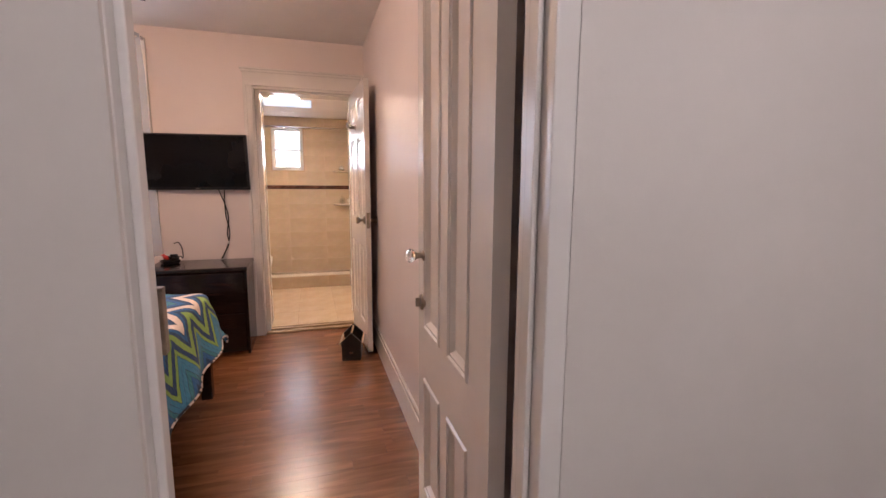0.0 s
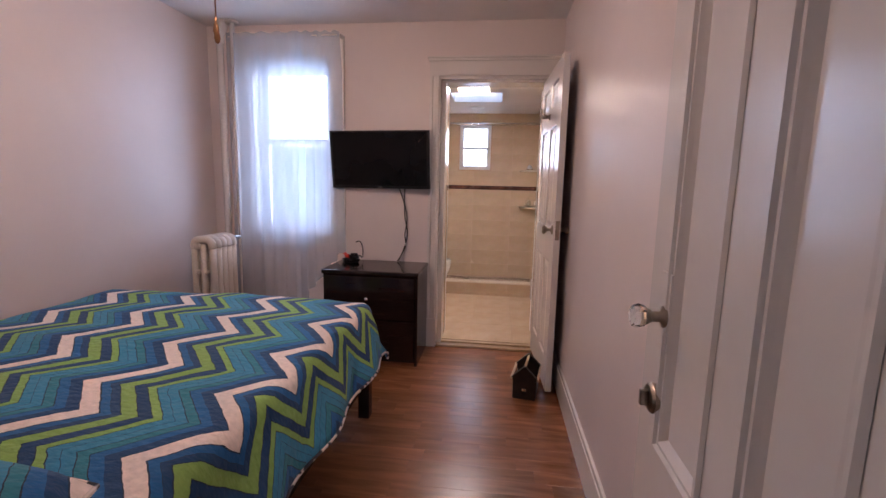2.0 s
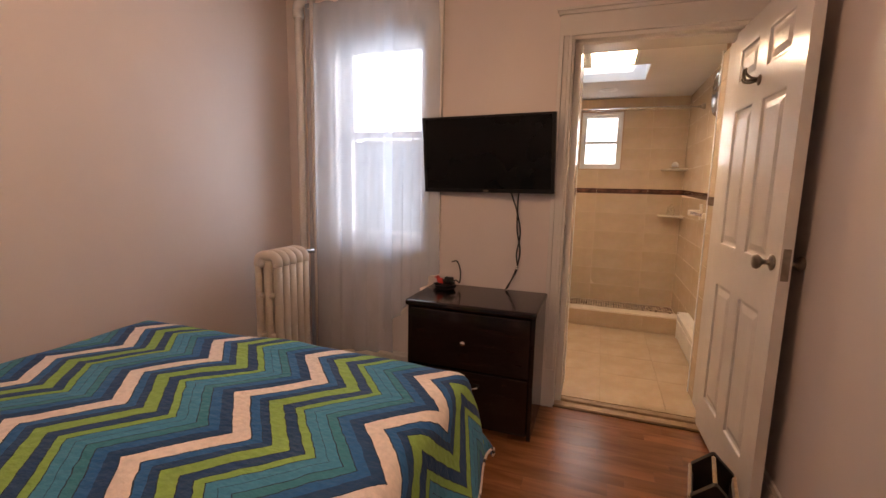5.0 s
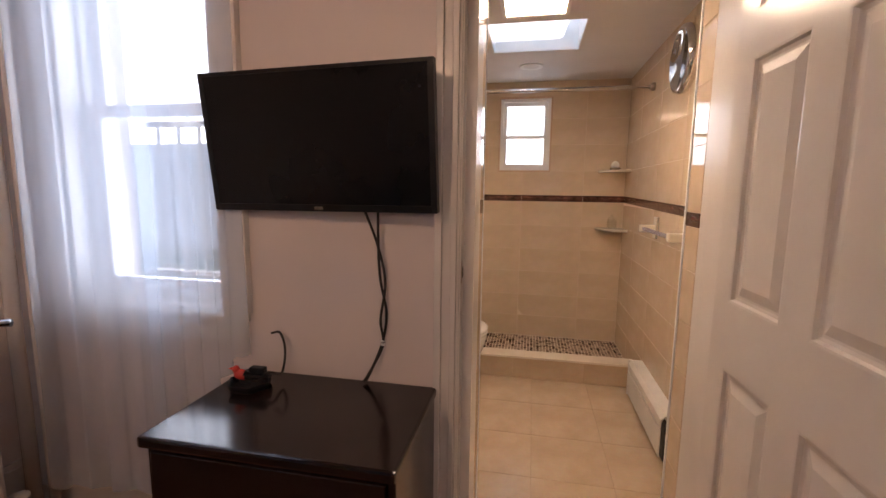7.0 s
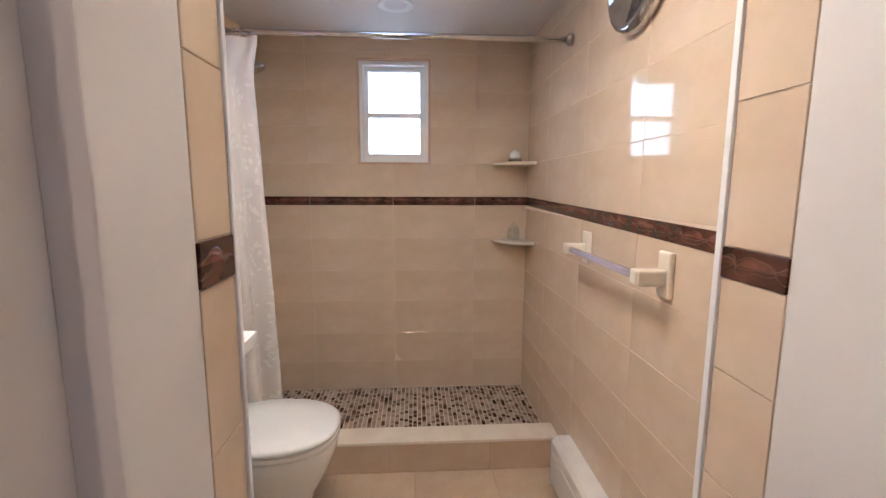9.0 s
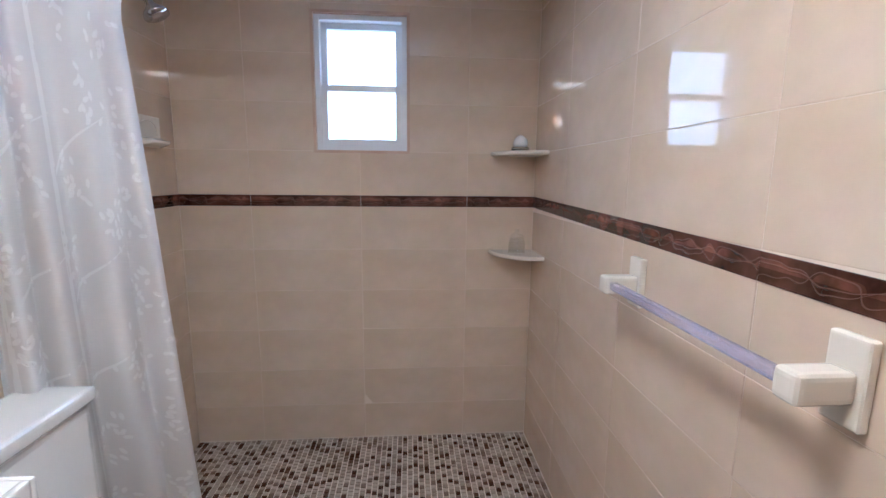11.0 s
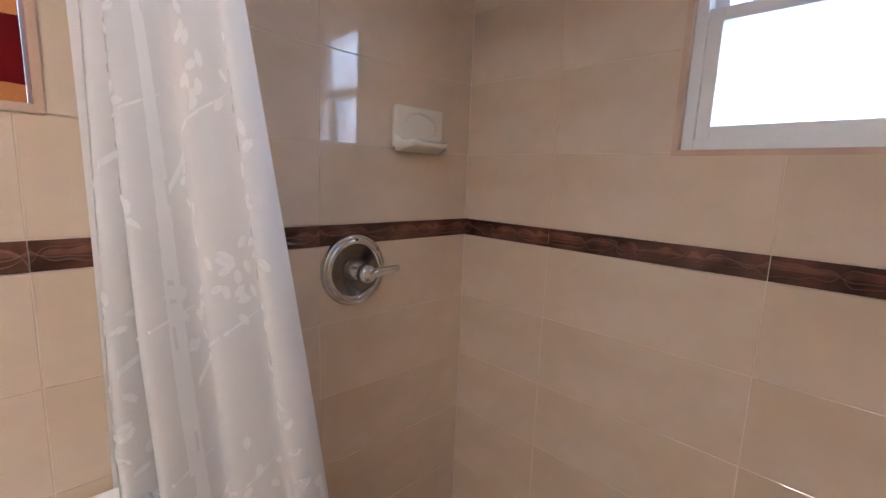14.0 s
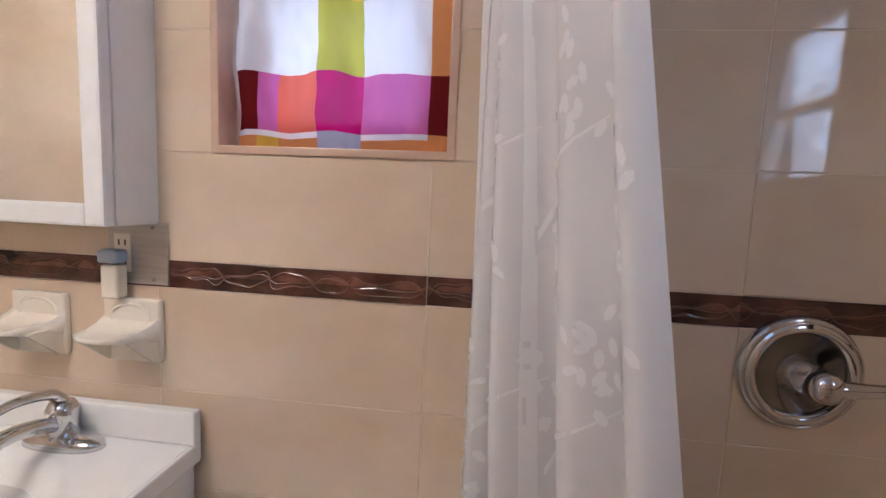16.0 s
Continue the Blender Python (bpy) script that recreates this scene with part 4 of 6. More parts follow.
# ---- television ----
tv = thing("television", "black flat-screen television on a wall bracket", "television", 0, 0, 0)
tv.matrix_world = pose(-0.576, 6.345, 1.405, 6.4, -0.4, -3.4)
part("screen", boxes((-0.353, -0.0145, -0.185, 0.353, -0.012, 0.196)), M_SCREEN, tv, "dark switched-off screen")
part("bezel", boxes((-0.371, -0.016, -0.206, -0.353, 0.012, 0.207), (0.353, -0.016, -0.206, 0.371, 0.012, 0.207), (-0.353, -0.016, 0.196, 0.353, 0.012, 0.207), (-0.353, -0.016, -0.206, 0.353, 0.012, -0.185), bevel=0.0015), M_BLACK, tv)
part("back", boxes((-0.35, -0.012, -0.18, 0.35, 0.025, 0.19), (-0.22, 0.025, -0.16, 0.22, 0.040, 0.10), bevel=0.006), M_BLACK, tv)
part("badge", boxes((-0.014, -0.0172, -0.200, 0.014, -0.0158, -0.191)), M_NICKEL, tv, "small grey maker's badge")
part("bracket", boxes((-0.10, 0.040, -0.10, 0.10, 0.072, 0.10), bevel=0.004), M_BLACK, tv)
for nm, pts in (("cable", [(-0.44, 6.375, 1.21), (-0.405, 6.395, 1.10), (-0.382, 6.40, 0.98), (-0.398, 6.40, 0.86), (-0.39, 6.40, 0.78), (-0.425, 6.39, 0.70), (-0.445, 6.37, 0.662)]),
                ("cable", [(-0.395, 6.375, 1.21), (-0.402, 6.395, 1.10), (-0.40, 6.405, 0.99), (-0.380, 6.405, 0.88), (-0.392, 6.402, 0.79), (-0.42, 6.395, 0.71), (-0.44, 6.38, 0.662)])):
    c = thing(nm, "black television cable hanging down the wall", "cable", 0, 0, 0, "television cables")
    part("wire", tube(spline(pts), 0.0042), M_CABLE, c, "", True)
    part("cable_tie", moved(lathe([(0.006, -0.004), (0.008, -0.002), (0.008, 0.002), (0.006, 0.004)], 10), pose(pts[4][0], pts[4][1], pts[4][2])), M_WHITEP, c)

# ---- small clutter on the dresser ----
gd = thing("clutter_dish", "small dark glass dish with a black plug and cord", "dish", -0.775, 6.27, DH)
part("dish", lathe([(0.001, 0), (0.055, 0), (0.066, 0.012), (0.070, 0.026), (0.064, 0.026), (0.055, 0.010), (0.001, 0.008)], 6), M_BLACK, gd, "dark glass dish")
part("black_plug", boxes((0.0, -0.010, 0.045, 0.05, 0.016, 0.068), bevel=0.006), M_BLACK, gd)
part("cord", tube(spline([(-0.01, 0.0, 0.05), (0.03, 0.0, 0.045), (0.065, 0.01, 0.05), (0.07, 0.06, 0.03), (0.06, 0.10, 0.09), (0.035, 0.115, 0.14), (0.0, 0.12, 0.135)]), 0.004), M_CABLE, gd, "", True)
part("cord", tube(spline([(-0.03, 0.02, 0.03), (0.02, 0.05, 0.028), (0.05, 0.02, 0.03), (0.0, -0.03, 0.03), (-0.04, 0.0, 0.032)]), 0.0035), M_CABLE, gd, "", True)

def bird_ornament(x, y, z, rz):
    """A small painted bird: round breast and head, a beak and a long straight tail, as one mesh."""
    ob = thing("bird_ornament", "small red bird ornament with a dark tail on the dish", "ornament", x, y, z, rz=rz)
    body = tube(spline([(-0.030, 0, 0.030), (-0.016, 0, 0.024), (0.006, 0, 0.018), (0.028, 0, 0.017)], 4), [0.004, 0.009, 0.012, 0.014, 0.0155, 0.016, 0.016, 0.0155, 0.014, 0.0125, 0.011, 0.008, 0.004], 12)
    head = moved(lathe([(0.001, -0.012), (0.008, -0.009), (0.012, 0.0), (0.008, 0.009), (0.001, 0.012)], 12), pose(-0.024, 0, 0.038))
    beak = tube([(-0.034, 0, 0.040), (-0.046, 0, 0.040)], [0.005, 0.001], 8)
    tail = boxes((0.022, -0.007, 0.013, 0.075, 0.007, 0.019), bevel=0.002)
    bm = merge(body, head, beak, tail)
    for f in bm.faces:
        f.material_index = 1 if f.calc_center_median().x > 0.004 else 0
    part("figure", bm, [M_RED, M_BLACK], ob, "", True)


bird_ornament(-0.785, 6.255, DH + 0.026, 12)

# ---- radiator and pipes ----
rad = thing("radiator", "cream painted cast-iron column radiator", "radiator", -1.67, 5.86, 0)
for i in range(5):
    y0 = 0.024 + 0.058 * i
    cols_ = [tube([(xx, y0, 0.10), (xx, y0, 0.30), (xx, y0, 0.60), (xx, y0, 0.80)], 0.0215, 12) for xx in (-0.066, 0.0, 0.066)]
    arch = tube(spline([(-0.066, y0, 0.775), (-0.058, y0, 0.815), (-0.030, y0, 0.832), (0.0, y0, 0.834), (0.030, y0, 0.832), (0.058, y0, 0.815), (0.066, y0, 0.775)], 5), 0.027, 12)
    foot_bar = tube([(-0.070, y0, 0.115), (0.0, y0, 0.105), (0.070, y0, 0.115)], 0.027, 12)
    links = [tube([(-0.066, y0, zz), (0.0, y0, zz), (0.066, y0, zz)], 0.015, 10) for zz in (0.38, 0.61)]
    part("section", merge(*cols_, arch, foot_bar, *links), M_RAD, rad, "", True)
part("tie_rod", tube([(-0.033, 0.0, 0.80), (-0.033, 0.14, 0.80), (-0.033, 0.28, 0.80)], 0.020, 12), M_RAD, rad, "", True)
part("tie_rod", tube([(0.033, 0.0, 0.12), (0.033, 0.14, 0.12), (0.033, 0.28, 0.12)], 0.020, 12), M_RAD, rad, "", True)
for zz in (0.38, 0.61):
    for xx in (-0.033, 0.033):
        part("boss", moved(lathe([(0.001, -0.006), (0.012, -0.004), (0.017, 0.006), (0.017, 0.02)], 12, "y"), pose(xx, 0, zz)), M_RAD, rad, "", True)
part("boss", moved(lathe([(0.001, -0.012), (0.018, -0.009), (0.024, 0), (0.024, 0.012)], 12, "y"), pose(-0.03, 0, 0.79)), M_RAD, rad, "", True)
for yy in (0.024, 0.256):
    for xx in (-0.066, 0.066):
        part("foot", lathe([(0.026, 0), (0.022, 0.03), (0.018, 0.10)], 10), M_RAD, rad, "", True).matrix_local = pose(xx, yy, 0)
part("air_valve", moved(tube([(0, 0.28, 0.78), (0, 0.32, 0.78), (0.05, 0.35, 0.78)], 0.013), pose(0.02, 0, 0.04)), M_CHROME, rad, "chrome air vent valve", True)
part("supply_valve", merge(tube([(0, 0.27, 0.13), (0.04, 0.33, 0.13)], 0.02), tube([(0.04, 0.33, 0.0), (0.04, 0.33, 0.20)], 0.018), tube([(0.04, 0.33, 0.16), (0.11, 0.30, 0.22)], 0.012), moved(lathe([(0.001, 0), (0.03, 0.0), (0.03, 0.012), (0.001, 0.014)], 12), pose(0.04, 0.33, 0.2))), M_RAD, rad, "painted valve and pipe", True)
for px, r in ((-1.775, 0.024), (-1.675, 0.017)):
    st = thing("riser_pipe", "painted steam riser pipe from floor to ceiling", "pipe", px, 6.335, 0, "riser pipes beside the window")
    part("pipe", tube([(0, 0, 0), (0, 0, 1.2), (0, 0, CZ - 0.13 if r > 0.02 else CZ)], r, 14), M_TRIM, st, "", True)
    if r > 0.02:
        part("pipe_bend", tube(spline([(0, 0, CZ - 0.15), (0.0, 0.0, CZ - 0.09), (0.03, -0.01, CZ - 0.05), (0.03, -0.01, CZ)]), 0.033, 14), M_TRIM, st, "", True)
    part("ceiling_collar", moved(lathe([(0.026, -0.012), (0.045, -0.010), (0.048, 0)], 16), pose(0.03 if r > 0.02 else 0, -0.01 if r > 0.02 else 0, CZ)), M_TRIM, st, "", True)

# ---- curtain of the bedroom window ----
cu = thing("sheer_curtain", "thin white sheer curtain hanging from a rod", "curtain", 0, 0, 0)
part("rod", tube([(-1.73, 6.335, 2.265), (-0.862, 6.335, 2.265)], 0.006), M_TRIM, cu, "thin white curtain rod", True)
for bx in (-1.725, -0.868):
    part("bracket", boxes((bx - 0.006, 6.33, 2.255, bx + 0.006, 6.40, 2.275), bevel=0.001), M_TRIM, cu)
for x0, x1, zb0, zb1, ph in ((-1.72, -1.14, 0.14, 0.20, 0.0), (-1.20, -0.865, 0.30, 0.735, 1.3)):
    bm = bmesh.new()
    g = []
    nx, nz = 70, 40
    for i in range(nx + 1):
        s = i / nx
        r = []
        for j in range(nz + 1):
            k = j / nz
            zb = zb0 + (zb1 - zb0) * s
            z = 2.29 + (zb - 2.29) * k
            x = x0 + (x1 - x0) * s
            fold = 0.003 + 0.006 * k
            back = min(1.0, max(0.0, (x + 1.13) / 0.13)) * min(1.0, 6 * k)
            fold *= 1 - 0.65 * back
            r.append(bm.verts.new((x + 0.012 * math.sin(40 * s + ph) * k + (0.02 * k * k if x1 > -1 and s > 0.9 else 0), 6.325 + 0.058 * back + fold * math.sin(s * (27 if x1 < -1 else 17) + 2.2 * noise.noise((s * 4, ph, 0)) + ph) + 0.006 * (1 - 0.8 * back) * noise.noise((s * 9, k * 3, ph)), z + 0.006 * math.sin(s * 30))))
        g.append(r)
    for i in range(nx):
        for j in range(nz):
            bm.faces.new((g[i][j], g[i + 1][j], g[i + 1][j + 1], g[i][j + 1]))
    part("panel", bm, M_SHEER, cu, "", True)

# ---- ceiling fan with its lamp and pull chains ----
fan = thing("ceiling_fan", "dark wood ceiling fan with a lamp and pull chains", "ceiling fan", -0.70, 4.71, CZ)
part("canopy", lathe([(0.001, -0.10), (0.06, -0.10), (0.08, -0.06), (0.075, 0)], 20), M_BRASS, fan, "", True)
part("motor", lathe([(0.001, -0.23), (0.07, -0.23), (0.11, -0.20), (0.115, -0.13), (0.08, -0.10), (0.001, -0.10)], 24), M_BRASS, fan, "", True)
M_LAMP = glow("lamp_glass", (1.0, 0.80, 0.55), 6.0)
part("lamp_bowl", lathe([(0.001, -0.292), (0.04, -0.288), (0.075, -0.265), (0.085, -0.235), (0.001, -0.235)], 20), M_LAMP, fan, "glowing frosted glass bowl", True)
for k in range(5):
    a = radians(79 + 72 * k)
    bm = boxes((0.18, -0.06, -0.006, 0.62, 0.06, 0.002), bevel=0.003)
    part("blade", moved(bm, pose(0, 0, -0.197, 0, 0, math.degrees(a)) @ pose(0, 0, 0, 11, 0, 0)), M_DARK, fan, "dark wood blade")
    part("blade_iron", moved(boxes((0.09, -0.018, -0.004, 0.22, 0.018, 0.004), bevel=0.002), pose(0, 0, -0.202, 0, 0, math.degrees(a))), M_BRASS, fan)
for dx, dy, dz in ((-0.03, 0.0, -0.600), (-0.014, -0.02, -0.632)):
    ch = part("pull_chain", tube([(dx, dy, -0.23), (dx, dy, dz + 0.03)], 0.0016, 6), M_BRASS, fan, "thin metal pull chain")
    part("pendant", moved(lathe([(0.001, -0.03), (0.007, -0.026), (0.011, -0.012), (0.009, 0.004), (0.004, 0.016), (0.004, 0.03), (0.001, 0.032)], 12), pose(dx, dy, dz)), M_BRASS, ch, "copper-coloured pull pendant", True)

# ---- house-shaped tin at the door ----
bh = thing("tin_house_basket", "dark rusty open house-shaped tin holder on the floor", "basket", 0.50, 5.745, 0, rz=-10)
bh.scale = (0.86, 0.86, 0.84)
def gable(y0, y1):
    bm = bmesh.new()
    pts = ((-0.075, 0.0), (0.075, 0.0), (0.080, 0.155), (0.0, 0.235), (-0.080, 0.155))
    a = [bm.verts.new((px, y0, pz)) for px, pz in pts]
    b = [bm.verts.new((px, y1, pz)) for px, pz in pts]
    bm.faces.new(a)
    bm.faces.new(b[::-1])
    for i in range(5):
        bm.faces.new((a[i], a[(i + 1) % 5], b[(i + 1) % 5], b[i]))
    return bm
part("front_gable", gable(-0.125, -0.119), M_RUST, bh)
part("back_gable", gable(0.119, 0.125), M_RUST, bh)
part("base", boxes((-0.075, -0.119, 0.002, 0.075, 0.119, 0.010)), M_RUST, bh)
for s in (-1, 1):
    part("side_panel", boxes((s * 0.075 - 0.003, -0.119, 0.01, s * 0.075 + 0.003, 0.119, 0.12)), M_RUST, bh)
    for ya, yb in ((-0.14, -0.112), (0.112, 0.14)):
        part("roof_edge", moved(boxes((-0.058, ya, -0.004, 0.058, yb, 0.004)), pose(s * 0.042, 0, 0.199, 0, s * 45, 0)), M_RUST, bh)
    part("roof_edge", boxes((s * 0.088 - 0.007, -0.13, 0.142, s * 0.088 + 0.007, 0.13, 0.158), bevel=0.002), M_STRIP, bh, "weathered wooden eave strip")
part("handle", tube([(0, -0.12, 0.228), (0, 0.12, 0.228)], 0.009, 10), M_STRIP, bh, "worn wooden handle", True)
part("motif", boxes((-0.014, -0.1275, 0.06, 0.014, -0.1252, 0.078), bevel=0.0008), M_CHROME, bh, "small pale metal motif")

# ---- wood floor ----
M_JOINT = noise_mix("floor_joint", (0.07, 0.028, 0.013), (0.11, 0.045, 0.022), 9, 0.5)
fl = structure("floor", boxes((LX, EY1 - 0.15, -0.011, RX, 6.405, -0.0012)), M_JOINT, "reddish brown laminate strip floor", "floor")
rndf = random.Random(7)
row_w = 0.083
cache = {}
y = EY1 - 0.15
while y < 6.40:
    y1 = min(y + row_w, 6.404)
    x = LX - rndf.uniform(0, 0.35)
    while x < RX:
        ln = rndf.choice((0.31, 0.42, 0.55))
        a, b = max(x, LX), min(x + ln, RX)
        if b - a > 0.02:
            key = (round(b - a, 3), round(y1 - y, 3))
            if key not in cache:
                bm = bmesh.new()
                w, d = (b - a) / 2 - 0.0001, (y1 - y) / 2 - 0.0001
                lo = [bm.verts.new((px, py, -0.004)) for px, py in ((-w, -d), (w, -d), (w, d), (-w, d))]
                hi = [bm.verts.new((px, py, 0.0)) for px, py in ((-w + 0.0002, -d + 0.0002), (w - 0.0002, -d + 0.0002), (w - 0.0002, d - 0.0002), (-w + 0.0002, d - 0.0002))]
                bm.faces.new(hi)
                for i in range(4):
                    bm.faces.new((lo[i], lo[(i + 1) % 4], hi[(i + 1) % 4], hi[i]))
                me = bpy.data.meshes.new("plank")
                bm.to_mesh(me)
                bm.free()
                me.materials.append(M_WOOD)
                cache[key] = me
            ob = new("plank", cache[key])
            ob.parent = fl
            ob.location = ((a + b) / 2, (y + y1) / 2, 0)
        x += ln
    y += row_w

# ================= bathroom things =================
# ---- lights ----
cl = thing("ceiling_light", "square flush ceiling light with a warm glowing panel", "ceiling light", 0.042, 7.115, BCZ)
part("frame", boxes((-0.150, -0.185, -0.040, -0.130, 0.185, 0), (0.130, -0.185, -0.040, 0.150, 0.185, 0), (-0.130, -0.185, -0.040, 0.130, -0.165, 0), (-0.130, 0.165, -0.040, 0.130, 0.185, 0), bevel=0.003), M_WHITEP, cl)
M_PANEL = glow("warm_light_panel", (1.0, 0.80, 0.55), 45.0)
part("diffuser", boxes((-0.130, -0.165, -0.034, 0.130, 0.165, -0.010)), M_PANEL, cl, "warm glowing diffuser")
rc = thing("recessed_light", "white round recessed ceiling light, switched off", "ceiling light", 0.02, 8.27, BCZ)
part("trim_ring", lathe([(0.052, -0.001), (0.075, -0.006), (0.080, -0.004), (0.080, 0)], 28), M_WHITEP, rc, "", True)
part("lens", lathe([(0.001, -0.002), (0.052, -0.002), (0.052, 0)], 28), M_CEIL, rc)

# ---- shower rod and curtain ----
rod = thing("shower_rod", "chrome shower curtain rod across the shower", "shower rod", 0, 8.014, 1.889)
part("bar", tube([(BL + 0.005, 0, 0), (BR - 0.005, 0, 0)], 0.0125, 16), M_CHROME, rod, "", True)
for s, xx in ((1, BL), (-1, BR)):
    part("flange", moved(lathe([(0.001, 0), (0.024, 0), (0.024, 0.014), (0.017, 0.026), (0.001, 0.026)], 18, "x"), pose(xx, 0, 0, 0, 0, 0 if s > 0 else 180)), M_NICKEL, rod, "dark metal end socket", True)
sc = thing("shower_curtain", "white semi-sheer shower curtain with birch and leaf pattern", "shower curtain")
def cloth(s, k):
    """A point of the bunched curtain: s from the wall to the free edge, k from top to bottom."""
    e = min(1.0, k / 0.12)
    e = e * e * (3 - 2 * e)
    xa, ya = -0.772, 8.005 + (7.782 - 8.005) * e
    xb, yb = -0.504 - 0.020 * k, 8.010 + (7.906 + 0.235 * k - 8.010) * e
    x, y = xa + (xb - xa) * s, ya + (yb - ya) * s
    amp = 0.008 + 0.030 * min(1, k * 2.0)
    ph = 2 * math.pi * (4.2 * s + 0.25 * math.sin(5 * s)) + 0.5 * math.sin(2.2 * k)
    dx, dy = (xb - xa), (yb - ya)
    ln = math.hypot(dx, dy)
    w = amp * math.sin(ph) * min(1, 0.35 + 3 * s) + 0.010 * math.sin(11 * s + 3 * k)
    return Vector((x - dy / ln * w + 0.012 * math.cos(ph) * k, y + dx / ln * w, 1.872 - 1.66 * k))
bm = bmesh.new()
nx, nz = 96, 44
g = [[bm.verts.new(cloth(i / nx, j / nz)) for j in range(nz + 1)] for i in range(nx + 1)]
for i in range(nx):
    for j in range(nz):
        bm.faces.new((g[i][j], g[i + 1][j], g[i + 1][j + 1], g[i][j + 1]))
part("cloth", bm, M_SHOWER, sc, "", True)
rl = random.Random(11)
def on_cloth(s, z, off=-0.0022):
    k = (1.872 - z) / 1.66
    p = cloth(s, k)
    t1, t2 = cloth(min(1, s + 0.01), k) - cloth(max(0, s - 0.01), k), cloth(s, k + 0.01) - cloth(s, k - 0.01)
    n = t1.cross(t2).normalized()
    if n.dot(Vector((1, -0.6, 0))) < 0:
        n = -n
    return p + n * off
def patch(bm, pts):
    for off in (-0.0022, 0.0022):
        bm.faces.new([bm.verts.new(on_cloth(*p, off)) for p in pts])
bm = bmesh.new()
for s0, z0 in ((0.50, 0.35), (0.88, 0.55), (0.22, 0.75), (0.86, 1.05), (0.55, 1.30), (0.12, 1.10), (0.90, 1.42), (0.30, 1.55), (0.92, 0.30), (0.10, 0.45), (0.70, 0.80), (0.94, 0.80), (0.85, 1.62), (0.70, 1.50), (0.45, 1.10), (0.72, 1.18), (0.55, 0.60), (0.30, 1.30), (0.88, 1.22), (0.15, 0.90), (0.60, 1.72)):
    for i in range(15):
        s, z, a = s0 + rl.gauss(0, 0.036), z0 + rl.gauss(0, 0.050), rl.uniform(0, 6.28)
        q, h = 0.025, 0.013
        pts = []
        for t in range(6):
            b = 2 * math.pi * t / 6
            u, w = q * math.cos(b) * 0.5, h * math.sin(b) * 0.5
            pts.append((min(0.99, max(0.01, s + (u * math.cos(a) - w * math.sin(a)) / 0.62)), z + u * math.sin(a) + w * math.cos(a)))
        patch(bm, pts)
tagged(part("leaf_pattern", bm, M_LEAF, sc, "white woven leaf sprigs"), kind="stuff")
bm = bmesh.new()
for s0, z0, z1, wd in ((0.42, 0.25, 1.80, 0.016), (0.10, 0.25, 1.80, 0.012)):
    n = 40
    for i in range(n):
        za, zb = z0 + (z1 - z0) * i / n, z0 + (z1 - z0) * (i + 1) / n
        w0 = wd * (1.1 - 0.4 * i / n)
        for c in range(5):
            sa, sb = s0 - w0 + 2 * w0 * c / 5 + 0.01 * math.sin(za * 5), s0 - w0 + 2 * w0 * (c + 1) / 5 + 0.01 * math.sin(za * 5)
            if rl.random() > 0.06:
                patch(bm, [(sa, za), (sb, za), (sb, zb), (sa, zb)])
    for zc in (0.75, 1.02, 1.35):
        prev = None
        for i in range(9):
            t = i / 8
            c = (min(0.97, s0 + wd + 0.34 * t), zc + 0.11 * t ** 0.6 - 0.03 * (1 - t))
            if prev:
                h = 0.006 * (1.2 - t)
                patch(bm, [(prev[0], prev[1] - h), (c[0], c[1] - h), (c[0], c[1] + h), (prev[0], prev[1] + h)])
            prev = c
part("birch_pattern", bm, M_LEAF, sc, "white woven birch trunks")
for i in range(8):
    part("ring", moved(tube([(0, 0.017 * math.cos(a), 0.017 * math.sin(a)) for a in [2 * math.pi * k / 12 for k in range(13)]], 0.0018, 6), pose(-0.765 + 0.028 * i, 8.014, 1.885)), M_CHROME, sc)

# ---- shower fittings ----
sv = thing("shower_valve", "chrome shower valve with a lever handle", "shower valve", BL, 8.290, 1.126)
part("plate", lathe([(0.001, 0), (0.088, 0.0), (0.089, 0.007), (0.086, 0.014), (0.081, 0.018), (0.0805, 0.0165), (0.079, 0.0165), (0.0785, 0.019), (0.071, 0.021), (0.066, 0.019), (0.0625, 0.012), (0.0615, 0.004)], 48, "x"), M_CHROME, sv, "round polished chrome plate", True)
# chrome bowl, its dark reflection painted as a darker metal
part("inner_bowl", lathe([(0.0615, 0.0075), (0.056, 0.0050), (0.045, 0.0035), (0.030, 0.0030), (0.001, 0.0030)], 40, "x"), M_CHROME_DARKENED, sv, "chrome bowl round the stem, colour darkened for its dark reflection", True)
part("temperature_mark", boxes((0.0195, -0.003, 0.072, 0.0215, 0.003, 0.079)), M_BLACK, sv, "small dark dial mark")
part("hub", lathe([(0.001, 0.003), (0.034, 0.003), (0.033, 0.014), (0.026, 0.022), (0.0235, 0.044), (0.020, 0.050), (0.021, 0.056), (0.023, 0.064), (0.020, 0.073), (0.012, 0.079), (0.001, 0.081)], 28, "x"), M_CHROME, sv, "", True)
part("lever", tube(spline([(0.064, 0, 0.0), (0.067, 0.025, 0.001), (0.066, 0.06, 0.002), (0.061, 0.092, 0.003)]), [0.0135 - 0.00022 * i for i in range(25)], 12), M_CHROME, sv, "", True)
sh = thing("shower_fixture", "small chrome shower head on a wall arm", "shower head", BL, 8.32, 1.86)
part("arm", tube(spline([(0, 0, 0.03), (0.05, 0, 0.045), (0.10, -0.005, 0.035), (0.14, -0.01, 0.01)]), 0.010, 12), M_CHROME, sh, "", True)
